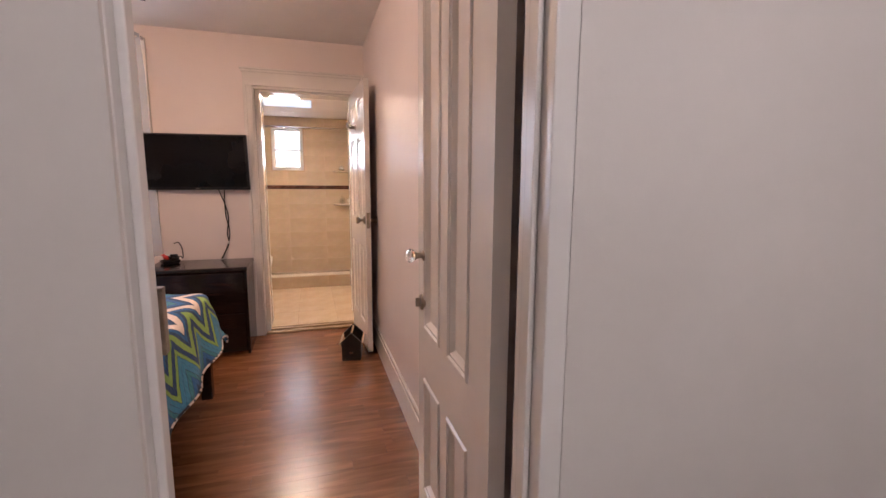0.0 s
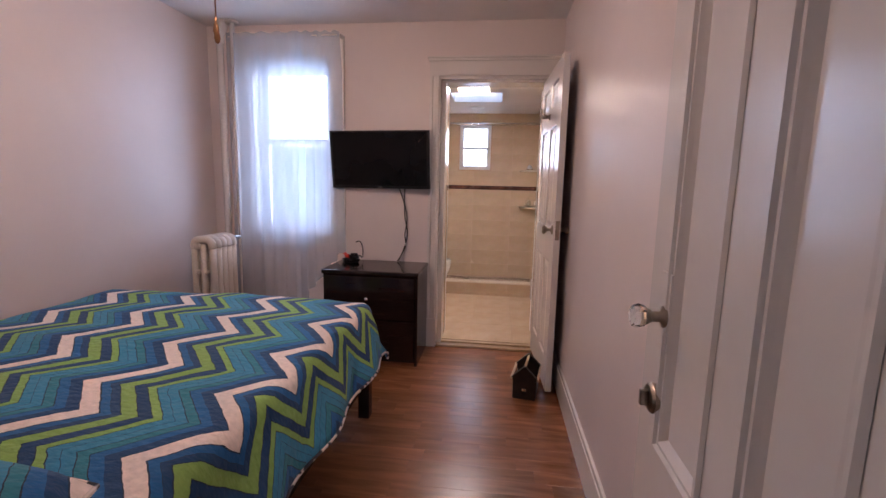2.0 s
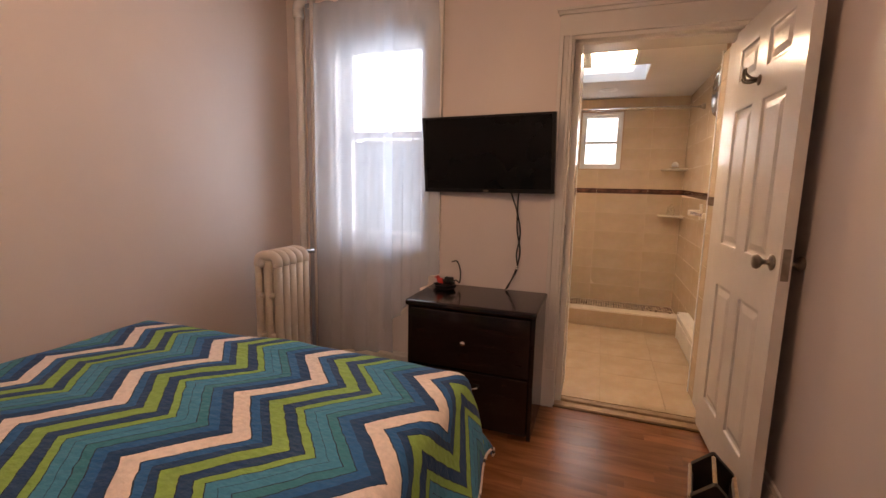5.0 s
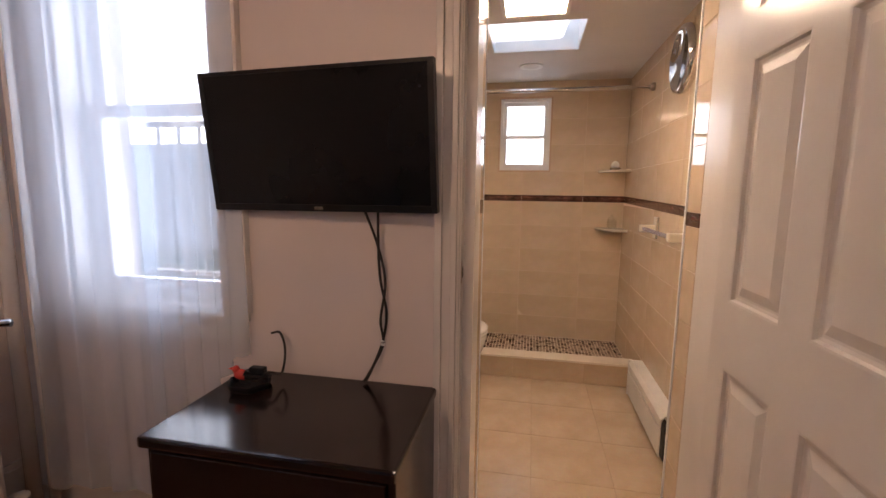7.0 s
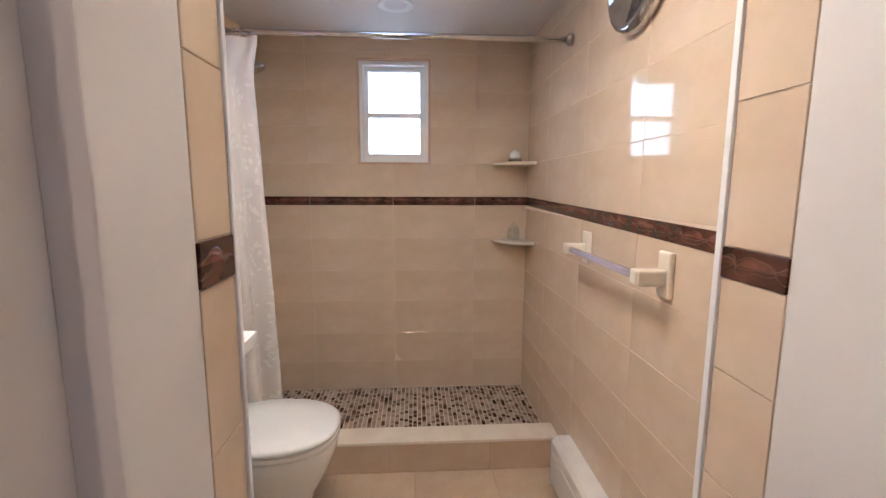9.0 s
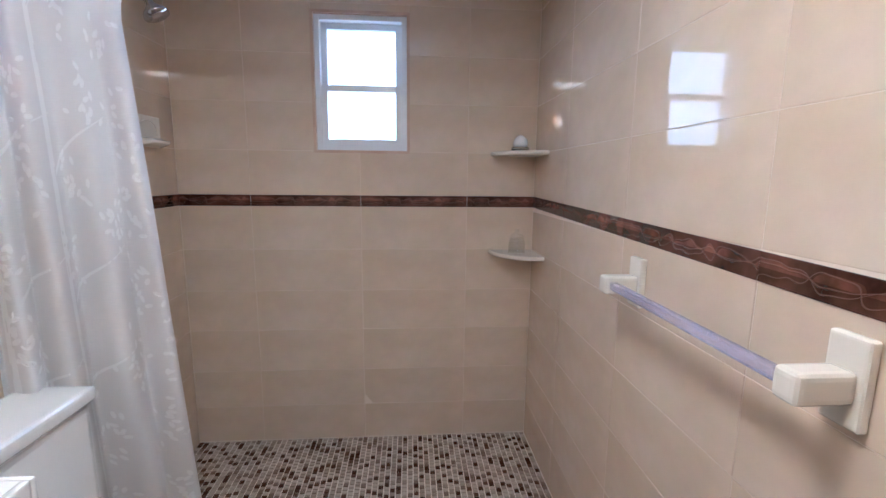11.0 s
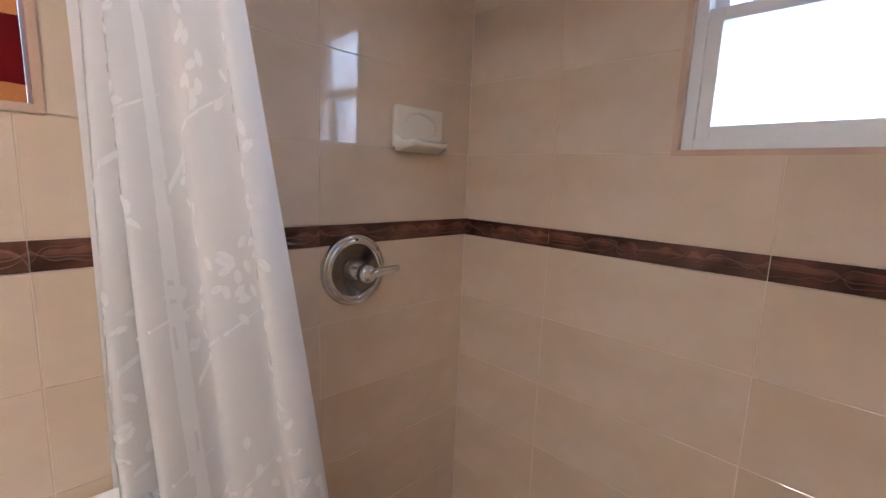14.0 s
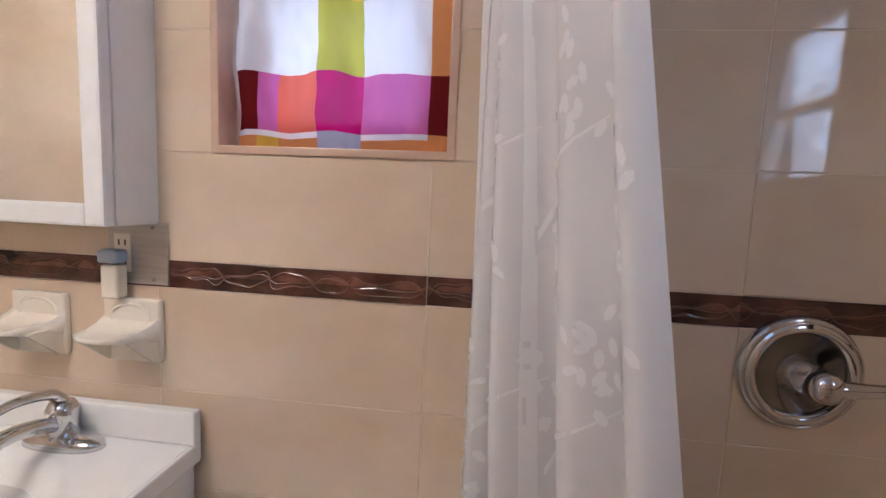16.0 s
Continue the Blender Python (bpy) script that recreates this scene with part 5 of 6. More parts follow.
part("head", moved(lathe([(0.012, 0), (0.014, -0.02), (0.038, -0.045), (0.040, -0.055), (0.001, -0.056)], 20), pose(0.145, -0.01, 0.008, 0, -28, 0)), M_CHROME, sh, "", True)
part("escutcheon", lathe([(0.001, 0), (0.030, 0), (0.022, 0.010), (0.001, 0.012)], 18, "x"), M_CHROME, sh, "", True).location = (0, 0, 0.03)


def ceramic_dish(name, label, m, w, h, tray, low=0.0, category="soap dish"):
    """A wall plate with an oval recess and a thin tapered tray at height low, held by a wedge below."""
    d = thing(name, label, category)
    d.matrix_world = m
    part("plate", boxes((0.0, -w / 2, 0.0, 0.014, w / 2, h), bevel=0.005, seg=3), M_CERAMIC, d)
    bm = bmesh.new()
    n = 10
    rows = []
    for dz, reach, narrow in ((0.016, 0.0, 1.0), (0.007, 0.25, 0.96), (0.002, 0.6, 0.86), (0.004, 0.93, 0.74), (0.003, 1.0, 0.70), (-0.002, 1.0, 0.69), (-0.007, 0.85, 0.74), (-0.014, 0.35, 0.90), (-0.020, 0.0, 0.96)):
        rows.append([bm.verts.new((0.012 + tray * reach * (1 - 0.10 * (2 * k / n - 1) ** 2), (2 * k / n - 1) * w / 2 * narrow, low + 0.010 + dz + 0.005 * (2 * k / n - 1) ** 4 * (1 if dz > 0 else 0))) for k in range(n + 1)])
    for p, q in zip(rows, rows[1:]):
        for k in range(n):
            bm.faces.new((p[k], p[k + 1], q[k + 1], q[k]))
    for k in (0, n):
        bm.faces.new([r[k] for r in rows])
    part("tray", bm, M_CERAMIC, d, "", True)
    zc = low + (h - low) * 0.50
    rz_ = (h - low) * 0.34
    part("recess_rim", tube([(0.0135, w * 0.34 * math.cos(a), zc + rz_ * math.sin(a)) for a in [math.pi * (-0.15 + 1.3 * k / 20) for k in range(21)]], 0.0030, 8), M_CERAMIC, d, "", True)
    if low > 0.01:
        for sd in (-1, 1):
            bk = bmesh.new()
            pts = ((0.012, 0.004), (0.020, 0.004), (0.012 + tray * 0.75, low + 0.004), (0.012, low + 0.004))
            ra = [bk.verts.new((px, sd * w * 0.42 - 0.004, pz)) for px, pz in pts]
            rb = [bk.verts.new((px, sd * w * 0.42 + 0.004, pz)) for px, pz in pts]
            bk.faces.new(ra)
            bk.faces.new(rb[::-1])
            for k in range(4):
                bk.faces.new((ra[k], ra[(k + 1) % 4], rb[(k + 1) % 4], rb[k]))
            part("side_bracket", bk, M_CERAMIC, d)
    return d


ceramic_dish("soap_dish", "cream ceramic soap dish set on the shower wall", pose(BL, 8.485, 1.428), 0.165, 0.105, 0.055)
for z in (1.412, 0.978):
    cs = thing("corner_shelf", "cream stone quarter-round corner shelf", "shelf", BR, BB, z, "corner shelves in the shower")
    bm = bmesh.new()
    n = 20
    arc = [(-0.2 * math.cos(math.pi / 2 * k / n), -0.2 * math.sin(math.pi / 2 * k / n)) for k in range(n + 1)]
    rings = [[bm.verts.new((px * k, py * k, z_)) for px, py in [(0, 0), *arc]] for k, z_ in ((0.965, 0.018), (0.985, 0.017), (0.997, 0.013), (1.0, 0.008), (0.99, 0.003), (0.96, 0.0))]
    bm.faces.new(rings[0])
    bm.faces.new(rings[-1][::-1])
    for p, q in zip(rings, rings[1:]):
        for k in range(len(p)):
            bm.faces.new((p[k], q[k], q[(k + 1) % len(p)], p[(k + 1) % len(p)]))
    part("slab", bm, M_STONE, cs)
jar = thing("glass_jar", "small clear glass jar with a knobbed lid", "jar", 0.65, 8.585, 0.996)
part("jar_body", lathe([(0.001, 0), (0.032, 0), (0.036, 0.006), (0.036, 0.055), (0.030, 0.066), (0.027, 0.068), (0.027, 0.064), (0.033, 0.052), (0.033, 0.008), (0.001, 0.006)], 24), M_JAR, jar, "", True)
part("lid", lathe([(0.001, 0.068), (0.032, 0.068), (0.033, 0.074), (0.022, 0.086), (0.008, 0.092), (0.010, 0.102), (0.006, 0.108), (0.001, 0.109)], 24), M_JAR, jar, "domed clear glass lid", True)
egg = thing("soap_ornament", "white egg-shaped ornament on a small glass saucer", "ornament", 0.65, 8.585, 1.430)
part("saucer", lathe([(0.001, 0), (0.034, 0), (0.038, 0.010), (0.034, 0.016), (0.001, 0.012)], 24), M_CLEAR, egg, "clear glass saucer", True)
part("ornament", lathe([(0.001, 0.014), (0.026, 0.016), (0.031, 0.030), (0.026, 0.048), (0.012, 0.062), (0.001, 0.065)], 24), M_PORC, egg, "", True)

# ---- curb ----
structure("shower_curb", boxes((BL, CURB0 + 0.006, 0.0, BR, CURB1, CURBZ - 0.012)), M_FTILE, "tiled shower curb", "curb")
structure("curb_cap", boxes((BL, CURB0 - 0.006, CURBZ - 0.014, BR, CURB1 + 0.01, CURBZ), bevel=0.004), M_STONE, "cream stone cap on the shower curb", "curb")

# ---- towel bar ----
tb = thing("towel_bar", "clear acrylic towel bar on cream ceramic posts", "towel bar", BR, 0, 0)
for yy, s in ((7.215, 1), (7.735, -1)):
    post = part("post", boxes((-0.016, yy - 0.028, 1.015, 0.0, yy + 0.028, 1.135), bevel=0.006, seg=3), M_CERAMIC, tb, "cream ceramic post")
    part("arm", boxes((-0.095, yy - 0.020, 1.048, -0.014, yy + 0.020, 1.092), bevel=0.010, seg=3), M_CERAMIC, post)
part("bar", moved(boxes((-0.009, 7.23, -0.009, 0.009, 7.72, 0.009), bevel=0.003), pose(-0.075, 0, 1.070)), M_ACRYLIC, tb, "clear square acrylic bar")

# ---- wall clock ----
ck = thing("wall_clock", "round chrome wall clock on the tiles", "clock", BR, 7.44, 1.885)
part("rim", lathe([(0.128, 0), (0.152, 0), (0.156, -0.020), (0.148, -0.040), (0.132, -0.044), (0.126, -0.030)], 40, "x"), M_CHROME, ck, "polished chrome rim", True)
M_FACE = noise_mix("clock_face", (0.55, 0.60, 0.66), (0.62, 0.67, 0.72), 5, 0.25)
part("face", lathe([(0.001, -0.022), (0.128, -0.022), (0.128, -0.002), (0.001, -0.002)], 40, "x"), M_FACE, ck, "pale blue-grey face")
for k in range(12):
    part("hour_mark", moved(boxes((-0.0245, -0.003, 0.095, -0.0225, 0.003, 0.115)), pose(0, 0, 0, 30 * k, 0, 0)), M_BLACK, ck)
part("hour_hand", moved(boxes((-0.0265, -0.004, -0.01, -0.0250, 0.004, 0.065)), pose(0, 0, 0, -50, 0, 0)), M_BLACK, ck)
part("minute_hand", moved(boxes((-0.0285, -0.003, -0.01, -0.0270, 0.003, 0.095)), pose(0, 0, 0, 60, 0, 0)), M_BLACK, ck)

# ---- baseboard heater ----
ht = thing("baseboard_heater", "white enamel baseboard heater with an open end", "heater", BR, 7.15, BFZ)
part("back_plate", boxes((-0.010, 0, 0.02, 0.0, 0.685, 0.235)), M_HEATER, ht)
part("front_panel", boxes((-0.078, 0.0, 0.035, -0.070, 0.685, 0.165), bevel=0.002), M_HEATER, ht)
bm = bmesh.new()
pr = [(-0.010, 0.235), (-0.060, 0.235), (-0.078, 0.215), (-0.078, 0.176), (-0.072, 0.176), (-0.072, 0.212), (-0.057, 0.229), (-0.010, 0.229)]
a = [bm.verts.new((px, 0.0, pz)) for px, pz in pr]
b = [bm.verts.new((px, 0.685, pz)) for px, pz in pr]
for k in range(8):
    bm.faces.new((a[k], a[(k + 1) % 8], b[(k + 1) % 8], b[k]))
bm.faces.new(a)
bm.faces.new(b[::-1])
part("top_cover", bm, M_HEATER, ht)
part("end_cap", boxes((-0.078, 0.678, 0.02, 0.0, 0.690, 0.236), bevel=0.002), M_HEATER, ht)
part("fin_element", boxes(*[(-0.060, 0.03 + 0.012 * i, 0.06, -0.014, 0.032 + 0.012 * i, 0.15) for i in range(52)]), M_SHADOWGAP, ht, "dark metal heating fins")
# solid dark block added for the shade inside the open end
part("open_end", boxes((-0.074, -0.055, 0.045, -0.012, 0.02, 0.205), bevel=0.006), M_SHADOWGAP, ht, "dark block painted for the shade in the heater's open end")
part("pipe", tube(spline([(-0.04, -0.03, 0.09), (-0.04, -0.07, 0.09), (-0.04, -0.085, 0.06), (-0.04, -0.085, -0.01)]), 0.014, 12), M_RUST, ht, "dark supply pipe", True)
part("pipe_collar", moved(lathe([(0.018, 0), (0.032, 0), (0.030, 0.016), (0.018, 0.022)], 16), pose(-0.04, -0.085, 0)), M_WHITEP, ht, "white floor collar", True)

# ---- toilet ----
wc = thing("toilet", "white toilet with the lid closed", "toilet", BL + 0.01, 7.64, BFZ)
def oval(cx, rx, ry, z, n=28, blunt=2.3):
    out = []
    for k in range(n):
        a = 2 * math.pi * k / n
        c, s = math.cos(a), math.sin(a)
        out.append((cx + rx * math.copysign(abs(c) ** (2 / blunt), c), ry * math.copysign(abs(s) ** (2 / blunt), s), z))
    return out
def loft(rings):
    bm = bmesh.new()
    vs = [[bm.verts.new(p) for p in r] for r in rings]
    for a, b in zip(vs, vs[1:]):
        for k in range(len(a)):
            bm.faces.new((a[k], a[(k + 1) % len(a)], b[(k + 1) % len(a)], b[k]))
    bm.faces.new(vs[0][::-1])
    bm.faces.new(vs[-1])
    return bm
part("bowl", loft([oval(0.33, 0.185, 0.105, 0), oval(0.33, 0.180, 0.100, 0.03), oval(0.33, 0.160, 0.092, 0.12), oval(0.345, 0.175, 0.105, 0.19), oval(0.36, 0.205, 0.145, 0.27), oval(0.37, 0.222, 0.172, 0.34), oval(0.375, 0.226, 0.180, 0.385), oval(0.375, 0.220, 0.176, 0.395)]), M_PORC, wc, "", True)
part("seat", loft([oval(0.378, 0.222, 0.180, 0.396), oval(0.378, 0.228, 0.186, 0.400), oval(0.378, 0.228, 0.186, 0.412), oval(0.378, 0.222, 0.181, 0.416)]), M_PORC, wc, "", True)
part("lid", loft([oval(0.376, 0.222, 0.182, 0.417), oval(0.376, 0.230, 0.188, 0.421), oval(0.376, 0.230, 0.188, 0.432), oval(0.376, 0.218, 0.176, 0.440), oval(0.376, 0.10, 0.08, 0.443)]), M_PORC, wc, "closed white lid", True)
part("tank", boxes((0.005, -0.19, 0.37, 0.165, 0.19, 0.725), bevel=0.02, seg=3), M_PORC, wc)
part("tank_lid", boxes((0.0, -0.20, 0.727, 0.177, 0.20, 0.765), bevel=0.012, seg=3), M_PORC, wc)
part("flush_lever", boxes((0.166, -0.16, 0.65, 0.180, -0.09, 0.665), bevel=0.004), M_CHROME, wc, "chrome flush lever")

# ---- vanity ----
va = thing("vanity", "white vanity cabinet below the sink", "vanity", BL + 0.01, 6.80, BFZ)
part("body", boxes((0.0, 0.01, 0.08, 0.40, 0.505, 0.845), (0.02, 0.02, 0.0, 0.36, 0.495, 0.08), bevel=0.002), M_WHITEP, va)
for y0, y1 in ((0.015, 0.255), (0.260, 0.50)):
    dr = part("door", boxes((0.401, y0, 0.10, 0.418, y1, 0.83), bevel=0.003), M_WHITEP, va)
    part("knob", moved(lathe([(0.001, 0), (0.005, 0), (0.006, 0.012), (0.011, 0.02), (0.001, 0.026)], 12, "x"), pose(0.418, y1 - 0.03 if y0 < 0.1 else y0 + 0.03, 0.7)), M_CHROME, dr, "small chrome knob", True)
sk_ = thing("sink_top", "white cultured marble sink top with a backsplash", "sink", BL + 0.01, 6.785, BFZ + 0.847)
bm = bmesh.new()
NX, NY, SWX, SWY = 26, 30, 0.445, 0.525
gg = []
for i in range(NX + 1):
    r = []
    for j in range(NY + 1):
        x, y = SWX * i / NX, SWY * j / NY
        d = ((x - 0.245) / 0.145) ** 2 + ((y - 0.262) / 0.19) ** 2
        z = 0.035 - (0.10 * (1 - d) ** 0.6 if d < 1 else 0)
        r.append(bm.verts.new((x, y, z)))
    gg.append(r)
for i in range(NX):
    for j in range(NY):
        bm.faces.new((gg[i][j], gg[i + 1][j], gg[i + 1][j + 1], gg[i][j + 1]))
part("basin", bm, M_PORC, sk_, "", True)
part("edge", boxes((SWX, 0, 0, SWX + 0.012, SWY, 0.036), (0, -0.010, 0, SWX + 0.012, 0, 0.036), (0, SWY, 0, SWX + 0.012, SWY + 0.010, 0.036), bevel=0.004), M_PORC, sk_)
part("backsplash", boxes((0.0, -0.010, 0.036, 0.020, SWY + 0.010, 0.098), bevel=0.004), M_PORC, sk_)
fc = thing("faucet", "chrome single-lever basin faucet", "faucet", BL + 0.062, 7.100, BFZ + 0.883)
part("base", loft([oval(0, 0.028, 0.075, 0), oval(0, 0.026, 0.072, 0.012), oval(0, 0.022, 0.03, 0.02)]), M_CHROME, fc, "", True)
part("body", lathe([(0.024, 0.01), (0.022, 0.05), (0.024, 0.065), (0.018, 0.078), (0.001, 0.08)], 18), M_CHROME, fc, "", True)
part("spout", tube(spline([(0.0, 0, 0.035), (0.05, 0, 0.055), (0.10, 0, 0.06), (0.135, 0, 0.045), (0.14, 0, 0.03)]), 0.0125, 12), M_CHROME, fc, "", True)
part("lever", tube(spline([(0.0, 0, 0.078), (0.02, 0, 0.098), (0.07, 0, 0.108), (0.11, 0, 0.104)]), [0.011 - 0.0002 * i for i in range(25)], 10), M_CHROME, fc, "", True)
mc = thing("mirror_cabinet", "white framed mirror cabinet on the wall", "mirror cabinet", BL, 6.80, 1.30)
part("body", boxes((0.0, 0.0, 0.0, 0.088, 0.44, 0.62), bevel=0.002), M_WHITEP, mc)
part("door_frame", boxes((0.089, 0.0, 0.0, 0.110, 0.034, 0.62), (0.089, 0.406, 0.0, 0.110, 0.44, 0.62), (0.089, 0.034, 0.0, 0.110, 0.406, 0.034), (0.089, 0.034, 0.586, 0.110, 0.406, 0.62), bevel=0.005), M_WHITEP, mc)
part("mirror_glass", boxes((0.089, 0.034, 0.034, 0.098, 0.406, 0.586)), M_MIRROR, mc, "clear mirror glass")
ol = thing("outlet_plate", "steel two-gang outlet cover under the mirror cabinet", "outlet", BL, 7.203, 1.247)
part("cover", boxes((0, -0.058, -0.055, 0.005, 0.055, 0.056), bevel=0.0015), M_STEEL, ol)
part("socket_panel", boxes((0.0045, -0.046, -0.034, 0.0068, -0.014, 0.034), bevel=0.001), M_CERAMIC, ol, "cream socket face")
for dz in (-0.018, 0.018):
    for dy in (-0.036, -0.024):
        part("slot", boxes((0.0066, dy - 0.0012, dz - 0.005, 0.0074, dy + 0.0012, dz + 0.005)), M_BLACK, ol, "dark socket slot")
for dz in (-0.046, 0.047):
    part("screw", moved(lathe([(0.001, 0.004), (0.0035, 0.005), (0.0035, 0.0062), (0.001, 0.0066)], 10, "x"), pose(0, 0.028, dz)), M_CHROME, ol)
pf = thing("plug_in_light", "small cream plug-in light with a pale blue cap", "night light", BL + 0.0075, 7.168, 1.168)
part("body", boxes((0.0, -0.016, 0.0, 0.026, 0.016, 0.060), bevel=0.006, seg=3), M_CERAMIC, pf)
part("cap", boxes((0.0, -0.019, 0.062, 0.030, 0.019, 0.086), bevel=0.008, seg=3), M_BLUECAP, pf, "pale blue plastic cap")
for yy, nm, lb, ct in ((7.192, "cup_holder", "cream ceramic cup holder on the wall", "cup holder"), (7.006, "soap_holder", "cream ceramic soap holder on the wall", "soap dish")):
    ceramic_dish(nm, lb, pose(BL, yy, 1.052), 0.108, 0.115, 0.085, 0.050, ct)
# ---- plaid curtain of the side window ----
pl = thing("plaid_curtain", "white pink magenta and green plaid cotton curtain", "curtain")
PC = {}
def dye(c):
    if c not in PC:
        PC[c] = sheer("plaid_%d" % len(PC), c, 0.015, 0.5)
    return PC[c]
W_, G_, R_, MG, PK, DR_, OR, YL, GR = (0.90, 0.88, 0.90), (0.50, 0.47, 0.06), (0.80, 0.16, 0.10), (0.50, 0.006, 0.16), (0.62, 0.15, 0.42), (0.16, 0.012, 0.012), (0.72, 0.32, 0.10), (0.80, 0.55, 0.08), (0.45, 0.48, 0.62)
cols = [(VY0, DR_, W_, W_, OR, W_), (7.388, PK, W_, W_, YL, W_), (7.425, R_, W_, W_, OR, W_), (7.505, MG, G_, YL, GR, GR), (7.585, PK, W_, GR, OR, W_), (7.705, DR_, OR, OR, OR, OR)]
rows_ = [(VZ0 + 0.004, 4), (1.460, 5), (1.466, 1), (1.572, 2), (1.690, 3), (1.78, 1), (1.89, 2)]
bm = bmesh.new()
n1, n2 = 64, 56
gg = []
for i in range(n1 + 1):
    r = []
    for j in range(n2 + 1):
        s, k = i / n1, j / n2
        r.append(bm.verts.new((BL - 0.050 + 0.009 * math.sin(s * 21 + 2 * noise.noise((s * 3, k, 0))) + 0.014 * noise.noise((s * 6, k * 5, 2)) + 0.006 * noise.noise((s * 15, k * 14, 4)), VY0 + 0.006 + (VY1 - VY0 - 0.012) * s, VZ0 + 0.004 + (VZ1 - VZ0 - 0.02) * k + 0.003 * math.sin(s * 17))))
    gg.append(r)
mats_used = []
for i in range(n1):
    for j in range(n2):
        f = bm.faces.new((gg[i][j], gg[i + 1][j], gg[i + 1][j + 1], gg[i][j + 1]))
        yc, zc = VY0 + (VY1 - VY0) * (i + 0.5) / n1, VZ0 + (VZ1 - VZ0 - 0.02) * (j + 0.5) / n2
        col = [c for c in cols if c[0] <= yc][-1]
        rw = [q for q in rows_ if q[0] <= zc] or [rows_[0]]
        mt = dye(col[rw[-1][1]])
        if mt not in mats_used:
            mats_used.append(mt)
        f.material_index = mats_used.index(mt)
part("cloth", bm, mats_used, pl, "", True)
part("curtain_rod", tube([(BL - 0.07, VY0 + 0.002, VZ1 - 0.02), (BL - 0.07, VY1 - 0.002, VZ1 - 0.02)], 0.005), M_CHROME, pl, "", True)

# ================= tiles, last =================
tile_cache = {}
def tile_mesh(w, h, material, name, lip=0.0012, th=0.010):
    key = (round(w, 3), round(h, 3), material.name)
    if key not in tile_cache:
        bm = bmesh.new()
        a, b = w / 2 - 0.0008, h / 2 - 0.0008
        lo = [bm.verts.new((px, 0, pz)) for px, pz in ((-a, -b), (a, -b), (a, b), (-a, b))]
        mid = [bm.verts.new((px, -th + 0.0008, pz)) for px, pz in ((-a, -b), (a, -b), (a, b), (-a, b))]
        hi = [bm.verts.new((px, -th, pz)) for px, pz in ((-a + lip, -b + lip), (a - lip, -b + lip), (a - lip, b - lip), (-a + lip, b - lip))]
        for p, q in ((lo, mid), (mid, hi)):
            for i in range(4):
                bm.faces.new((p[i], p[(i + 1) % 4], q[(i + 1) % 4], q[i]))
        bm.faces.new(hi)
        bmesh.ops.recalc_face_normals(bm, faces=bm.faces)
        me = bpy.data.meshes.new(name)
        bm.to_mesh(me)
        bm.free()
        me.materials.append(material)
        tile_cache[key] = me
    return tile_cache[key]


rt = random.Random(3)
def lay(parent, place, us, vs, hole=None):
    """Tiles between the joints us and vs; place(u, v) gives the pose of a tile's centre."""
    for u0, u1 in zip(us, us[1:]):
        for v0, v1 in zip(vs, vs[1:]):
            band = abs(v1 - v0 - 0.050) < 0.0006
            rects = [(u0, v0, u1, v1)]
            if hole:
                a, b, c, d = hole
                if u0 < c - 0.015 and u1 > a + 0.015 and v0 < d - 0.015 and v1 > b + 0.015:
                    rects = [(u0, v0, min(u1, a), v1), (max(u0, c), v0, u1, v1), (max(u0, a), v0, min(u1, c), b), (max(u0, a), d, min(u1, c), v1)]
            for p, q, r, s in rects:
                if r - p < 0.008 or s - q < 0.008:
                    continue
                ob = new("border_tile" if band else "tile", tile_mesh(r - p, s - q, M_BORDER if band else M_TILE, "border_tile" if band else "tile", th=0.012 if band else 0.010))
                ob.parent = parent
                ob.matrix_local = place((p + r) / 2, (q + s) / 2) @ pose(0, 0, 0, rt.gauss(0, 0.10), 0, rt.gauss(0, 0.10))


VS = [0.095, 0.262, 0.436, 0.630, 0.813, 1.000, 1.188, 1.238, 1.425, 1.625, 1.820, 2.015, BCZ]
VSW = [BFZ, 0.085, *VS[1:]]
walls = {o.name: o for o in scene.objects if o.name.startswith("wall_bath")}
lay(walls["wall_bath_north"], lambda u, v: pose(u, BB + 0.010, v), [BL, -0.490, -0.023, 0.444, BR], VS, (SX0 - 0.006, SZ0 - 0.006, SX1 + 0.006, SZ1 + 0.006))
lay(walls["wall_bath_west"], lambda u, v: pose(BL - 0.010, u, v, 0, 0, 90), [BF, 6.750, 7.234, 7.717, 8.202, BB], VSW, (VY0 - 0.010, VZ0 - 0.010, VY1 + 0.010, VZ1 + 0.010))
EAST = [6.84, 6.930, 7.385, 7.835, 8.288, BB]
lay(walls["wall_bath_east"], lambda u, v: pose(BR + 0.010, u, v, 0, 0, -90), EAST, [z for z in VSW if z < 1.1] + [1.170])
lay(walls["wall_bath_east"], lambda u, v: pose(BR + 0.010, u, v, 0, 0, -90), EAST, [1.212] + [z for z in VSW if z > 1.3])
lay(walls["wall_bath_east"], lambda u, v: pose(BR + 0.010, u, v - 0.021 * (BB - u), 0, 0, -90) @ pose(0, 0, 0, 0, 1.2, 0), EAST, [1.188, 1.238])
rev = structure("wall_bath_reveal", boxes((DLF - 0.018, 6.612, BFZ, DL - 0.0025, 6.698, DT), (DR + 0.0025, 6.702, BFZ, DRF + 0.018, 6.832, DT)), M_GROUT, "cream tiled door reveal", "wall")
lay(rev, lambda u, v: pose(DL - 0.010, u, v, 0, 0, 90), [6.612, 6.698], [z for z in VSW if z < DT] + [DT])
EASTR = lambda u, v: pose(DR + 0.010, u, v, 0, 0, -90)
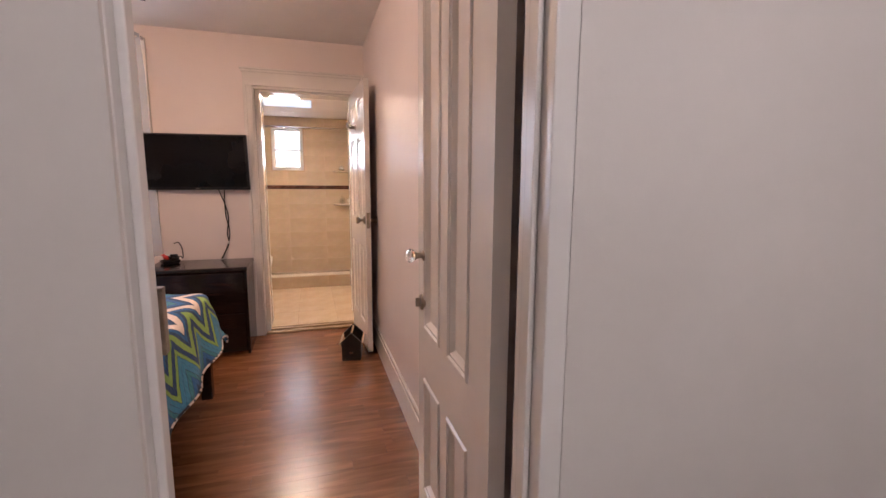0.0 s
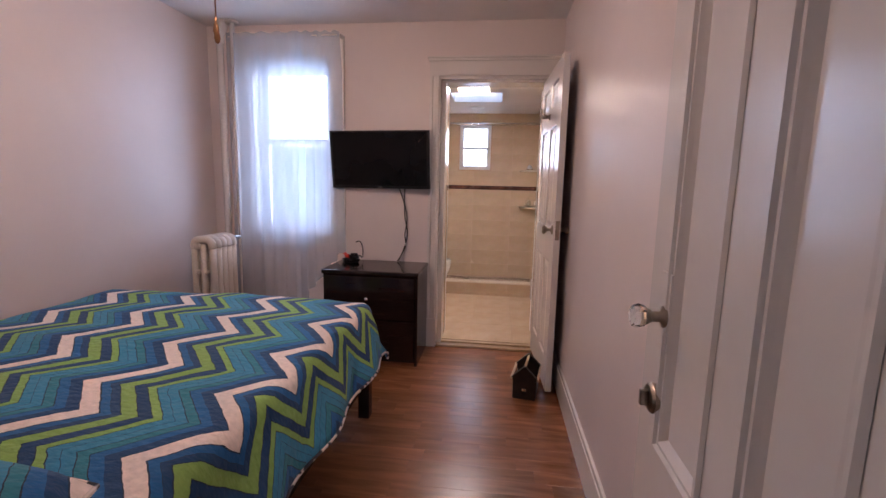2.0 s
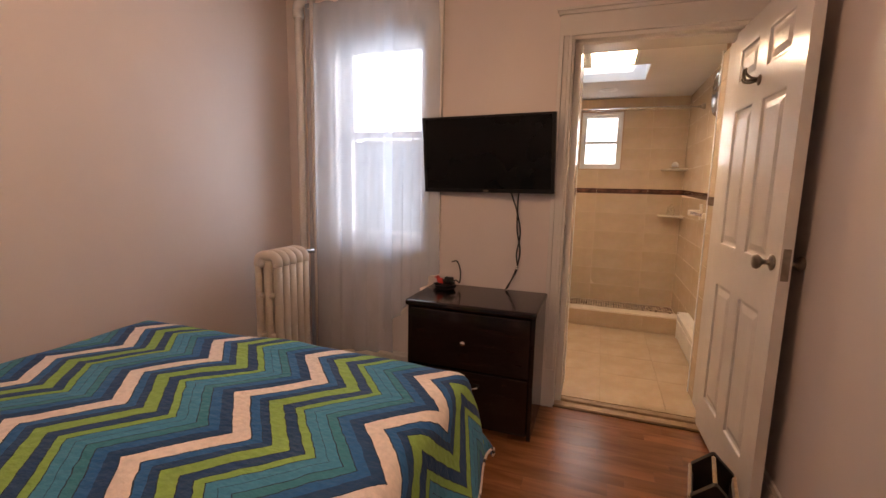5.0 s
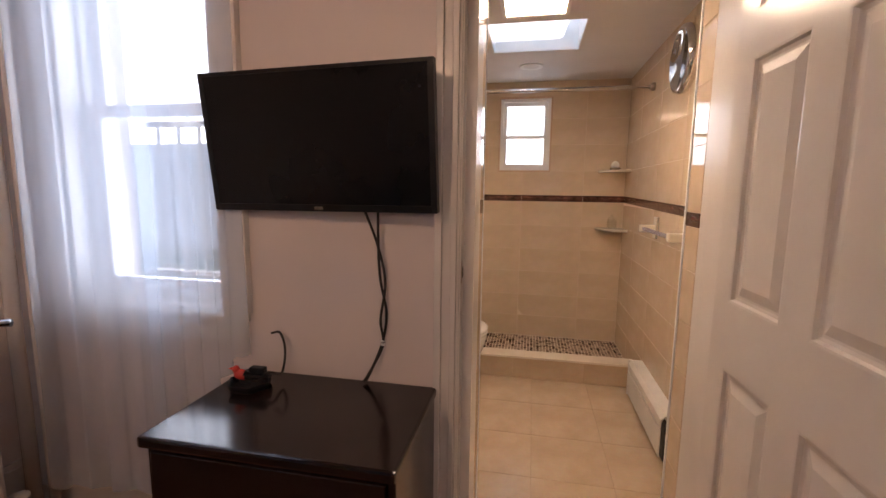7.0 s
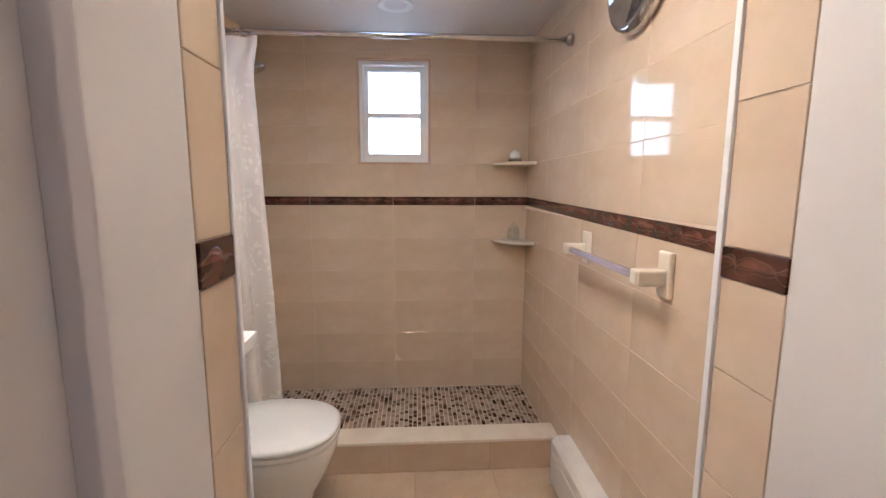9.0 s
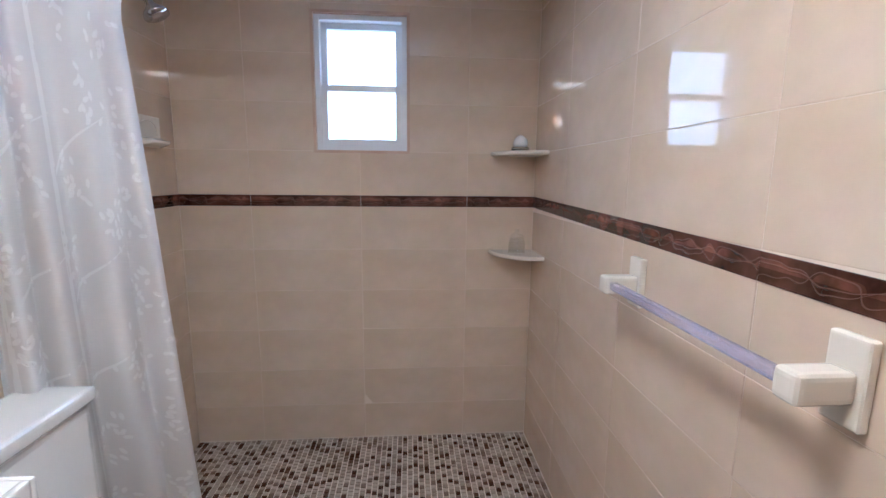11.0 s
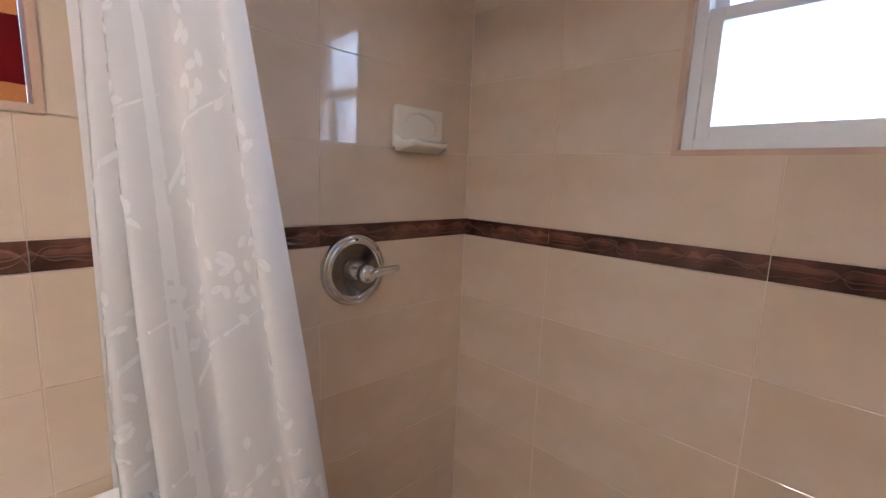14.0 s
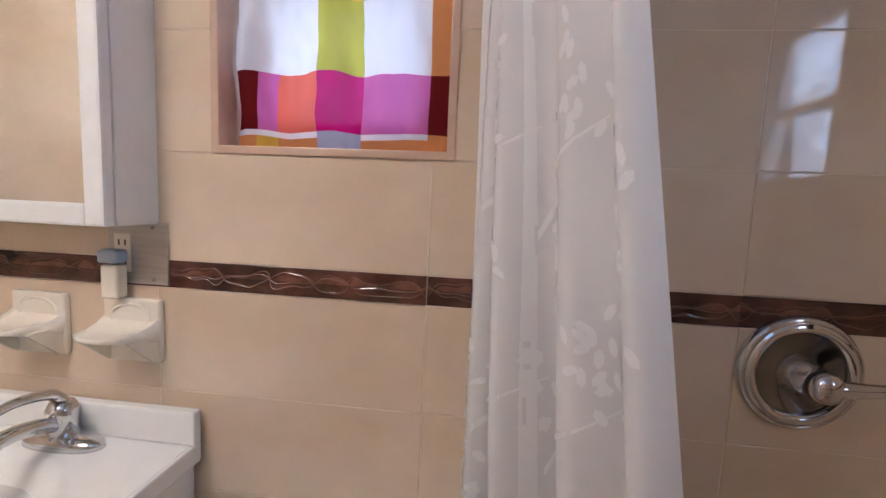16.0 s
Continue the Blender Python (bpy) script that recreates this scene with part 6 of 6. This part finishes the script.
lay(rev, EASTR, [6.702, 6.830], [z for z in VSW if z < 1.1] + [1.152])
lay(rev, EASTR, [6.702, 6.830], [1.152, 1.202])
lay(rev, EASTR, [6.702, 6.830], [1.202] + [z for z in VSW if 1.3 < z < DT] + [DT])
structure("trim_reveal", boxes((DR - 0.004, 6.831, BFZ, DR + 0.012, 6.845, DT + 0.02), (DL - 0.012, 6.6985, BFZ, DL + 0.003, 6.708, DT + 0.02), bevel=0.002), M_VINYL, "white tile edge strip", "trim")
structure("wall_bath_south", boxes((BL, BF - 0.012, BFZ, DL - 0.013, BF - 0.002, BCZ), (DR + 0.013, 6.828, BFZ, BR, 6.838, BCZ), (DL - 0.013, BF - 0.012, DT + 0.021, BR, BF - 0.002, BCZ)), M_TILE, "cream tiled wall beside the door", "wall")

# floor tiles
fb = [o for o in scene.objects if o.name == "floor_bath_bed"][0]
for x0, x1 in zip([BL, -0.595, -0.249, 0.097, 0.443], [-0.595, -0.249, 0.097, 0.443, BR]):
    for y0, y1 in zip([6.50, 6.932, 7.278, 7.624], [6.932, 7.278, 7.624, CURB0]):
        ob = new("floor_tile", tile_mesh(x1 - x0, y1 - y0, M_FTILE, "floor_tile"))
        ob.parent = fb
        ob.matrix_local = pose((x0 + x1) / 2, (y0 + y1) / 2, BFZ - 0.010, -90, 0, 0)
for x0, x1 in zip([BL, -0.475, -0.022, 0.43], [-0.475, -0.022, 0.43, BR]):
    ob = new("curb_tile", tile_mesh(x1 - x0, 0.133, M_FTILE, "curb_tile"))
    ob.parent = [o for o in scene.objects if o.name == "shower_curb"][0]
    ob.matrix_local = pose((x0 + x1) / 2, CURB0 + 0.008, 0.098)

# mosaic of the shower floor
sf = structure("shower_floor", boxes((BL, CURB1, 0.0, BR, BB + 0.01, SHZ - 0.003)), M_GROUT, "brown and cream mosaic shower floor", "floor")
rm = random.Random(5)
cells = []
px = 0.0235
nxm = int((BR - BL) / px)
for i in range(nxm):
    y = CURB1 + 0.012 - (0.010 if i % 2 else 0.0)
    while y < BB - 0.004:
        ln = 0.0215
        a, b = max(y, CURB1 + 0.011), min(y + ln, BB)
        if b - a > 0.006:
            cells.append((BL + px * i + px / 2, (a + b) / 2, round(b - a, 4)))
        y += ln
near = set(sorted(range(len(cells)), key=lambda k: (cells[k][1] - 8.15) ** 2 + (cells[k][0] - 0.1) ** 2)[:300])
mos = {}
bm = bmesh.new()
for k, (cx, cy, ln) in enumerate(cells):
    a, b = px / 2 - 0.0021, ln / 2 - 0.0021
    if k in near:
        if ln not in mos:
            q = boxes((-a, -b, -0.004, a, b, 0.0))
            me = bpy.data.meshes.new("mosaic_tile")
            bmesh.ops.recalc_face_normals(q, faces=q.faces)
            q.to_mesh(me)
            q.free()
            me.materials.append(M_MOSAIC)
            mos[ln] = me
        ob = new("mosaic_tile", mos[ln])
        ob.parent = sf
        ob.location = (cx, cy, SHZ + rm.uniform(-0.0004, 0.0004))
    else:
        box(bm, cx - a, cy - b, SHZ - 0.004, cx + a, cy + b, SHZ + rm.uniform(-0.0004, 0.0004))
tagged(part("mosaic_rest", bm, M_MOSAIC_I, sf), kind="stuff")
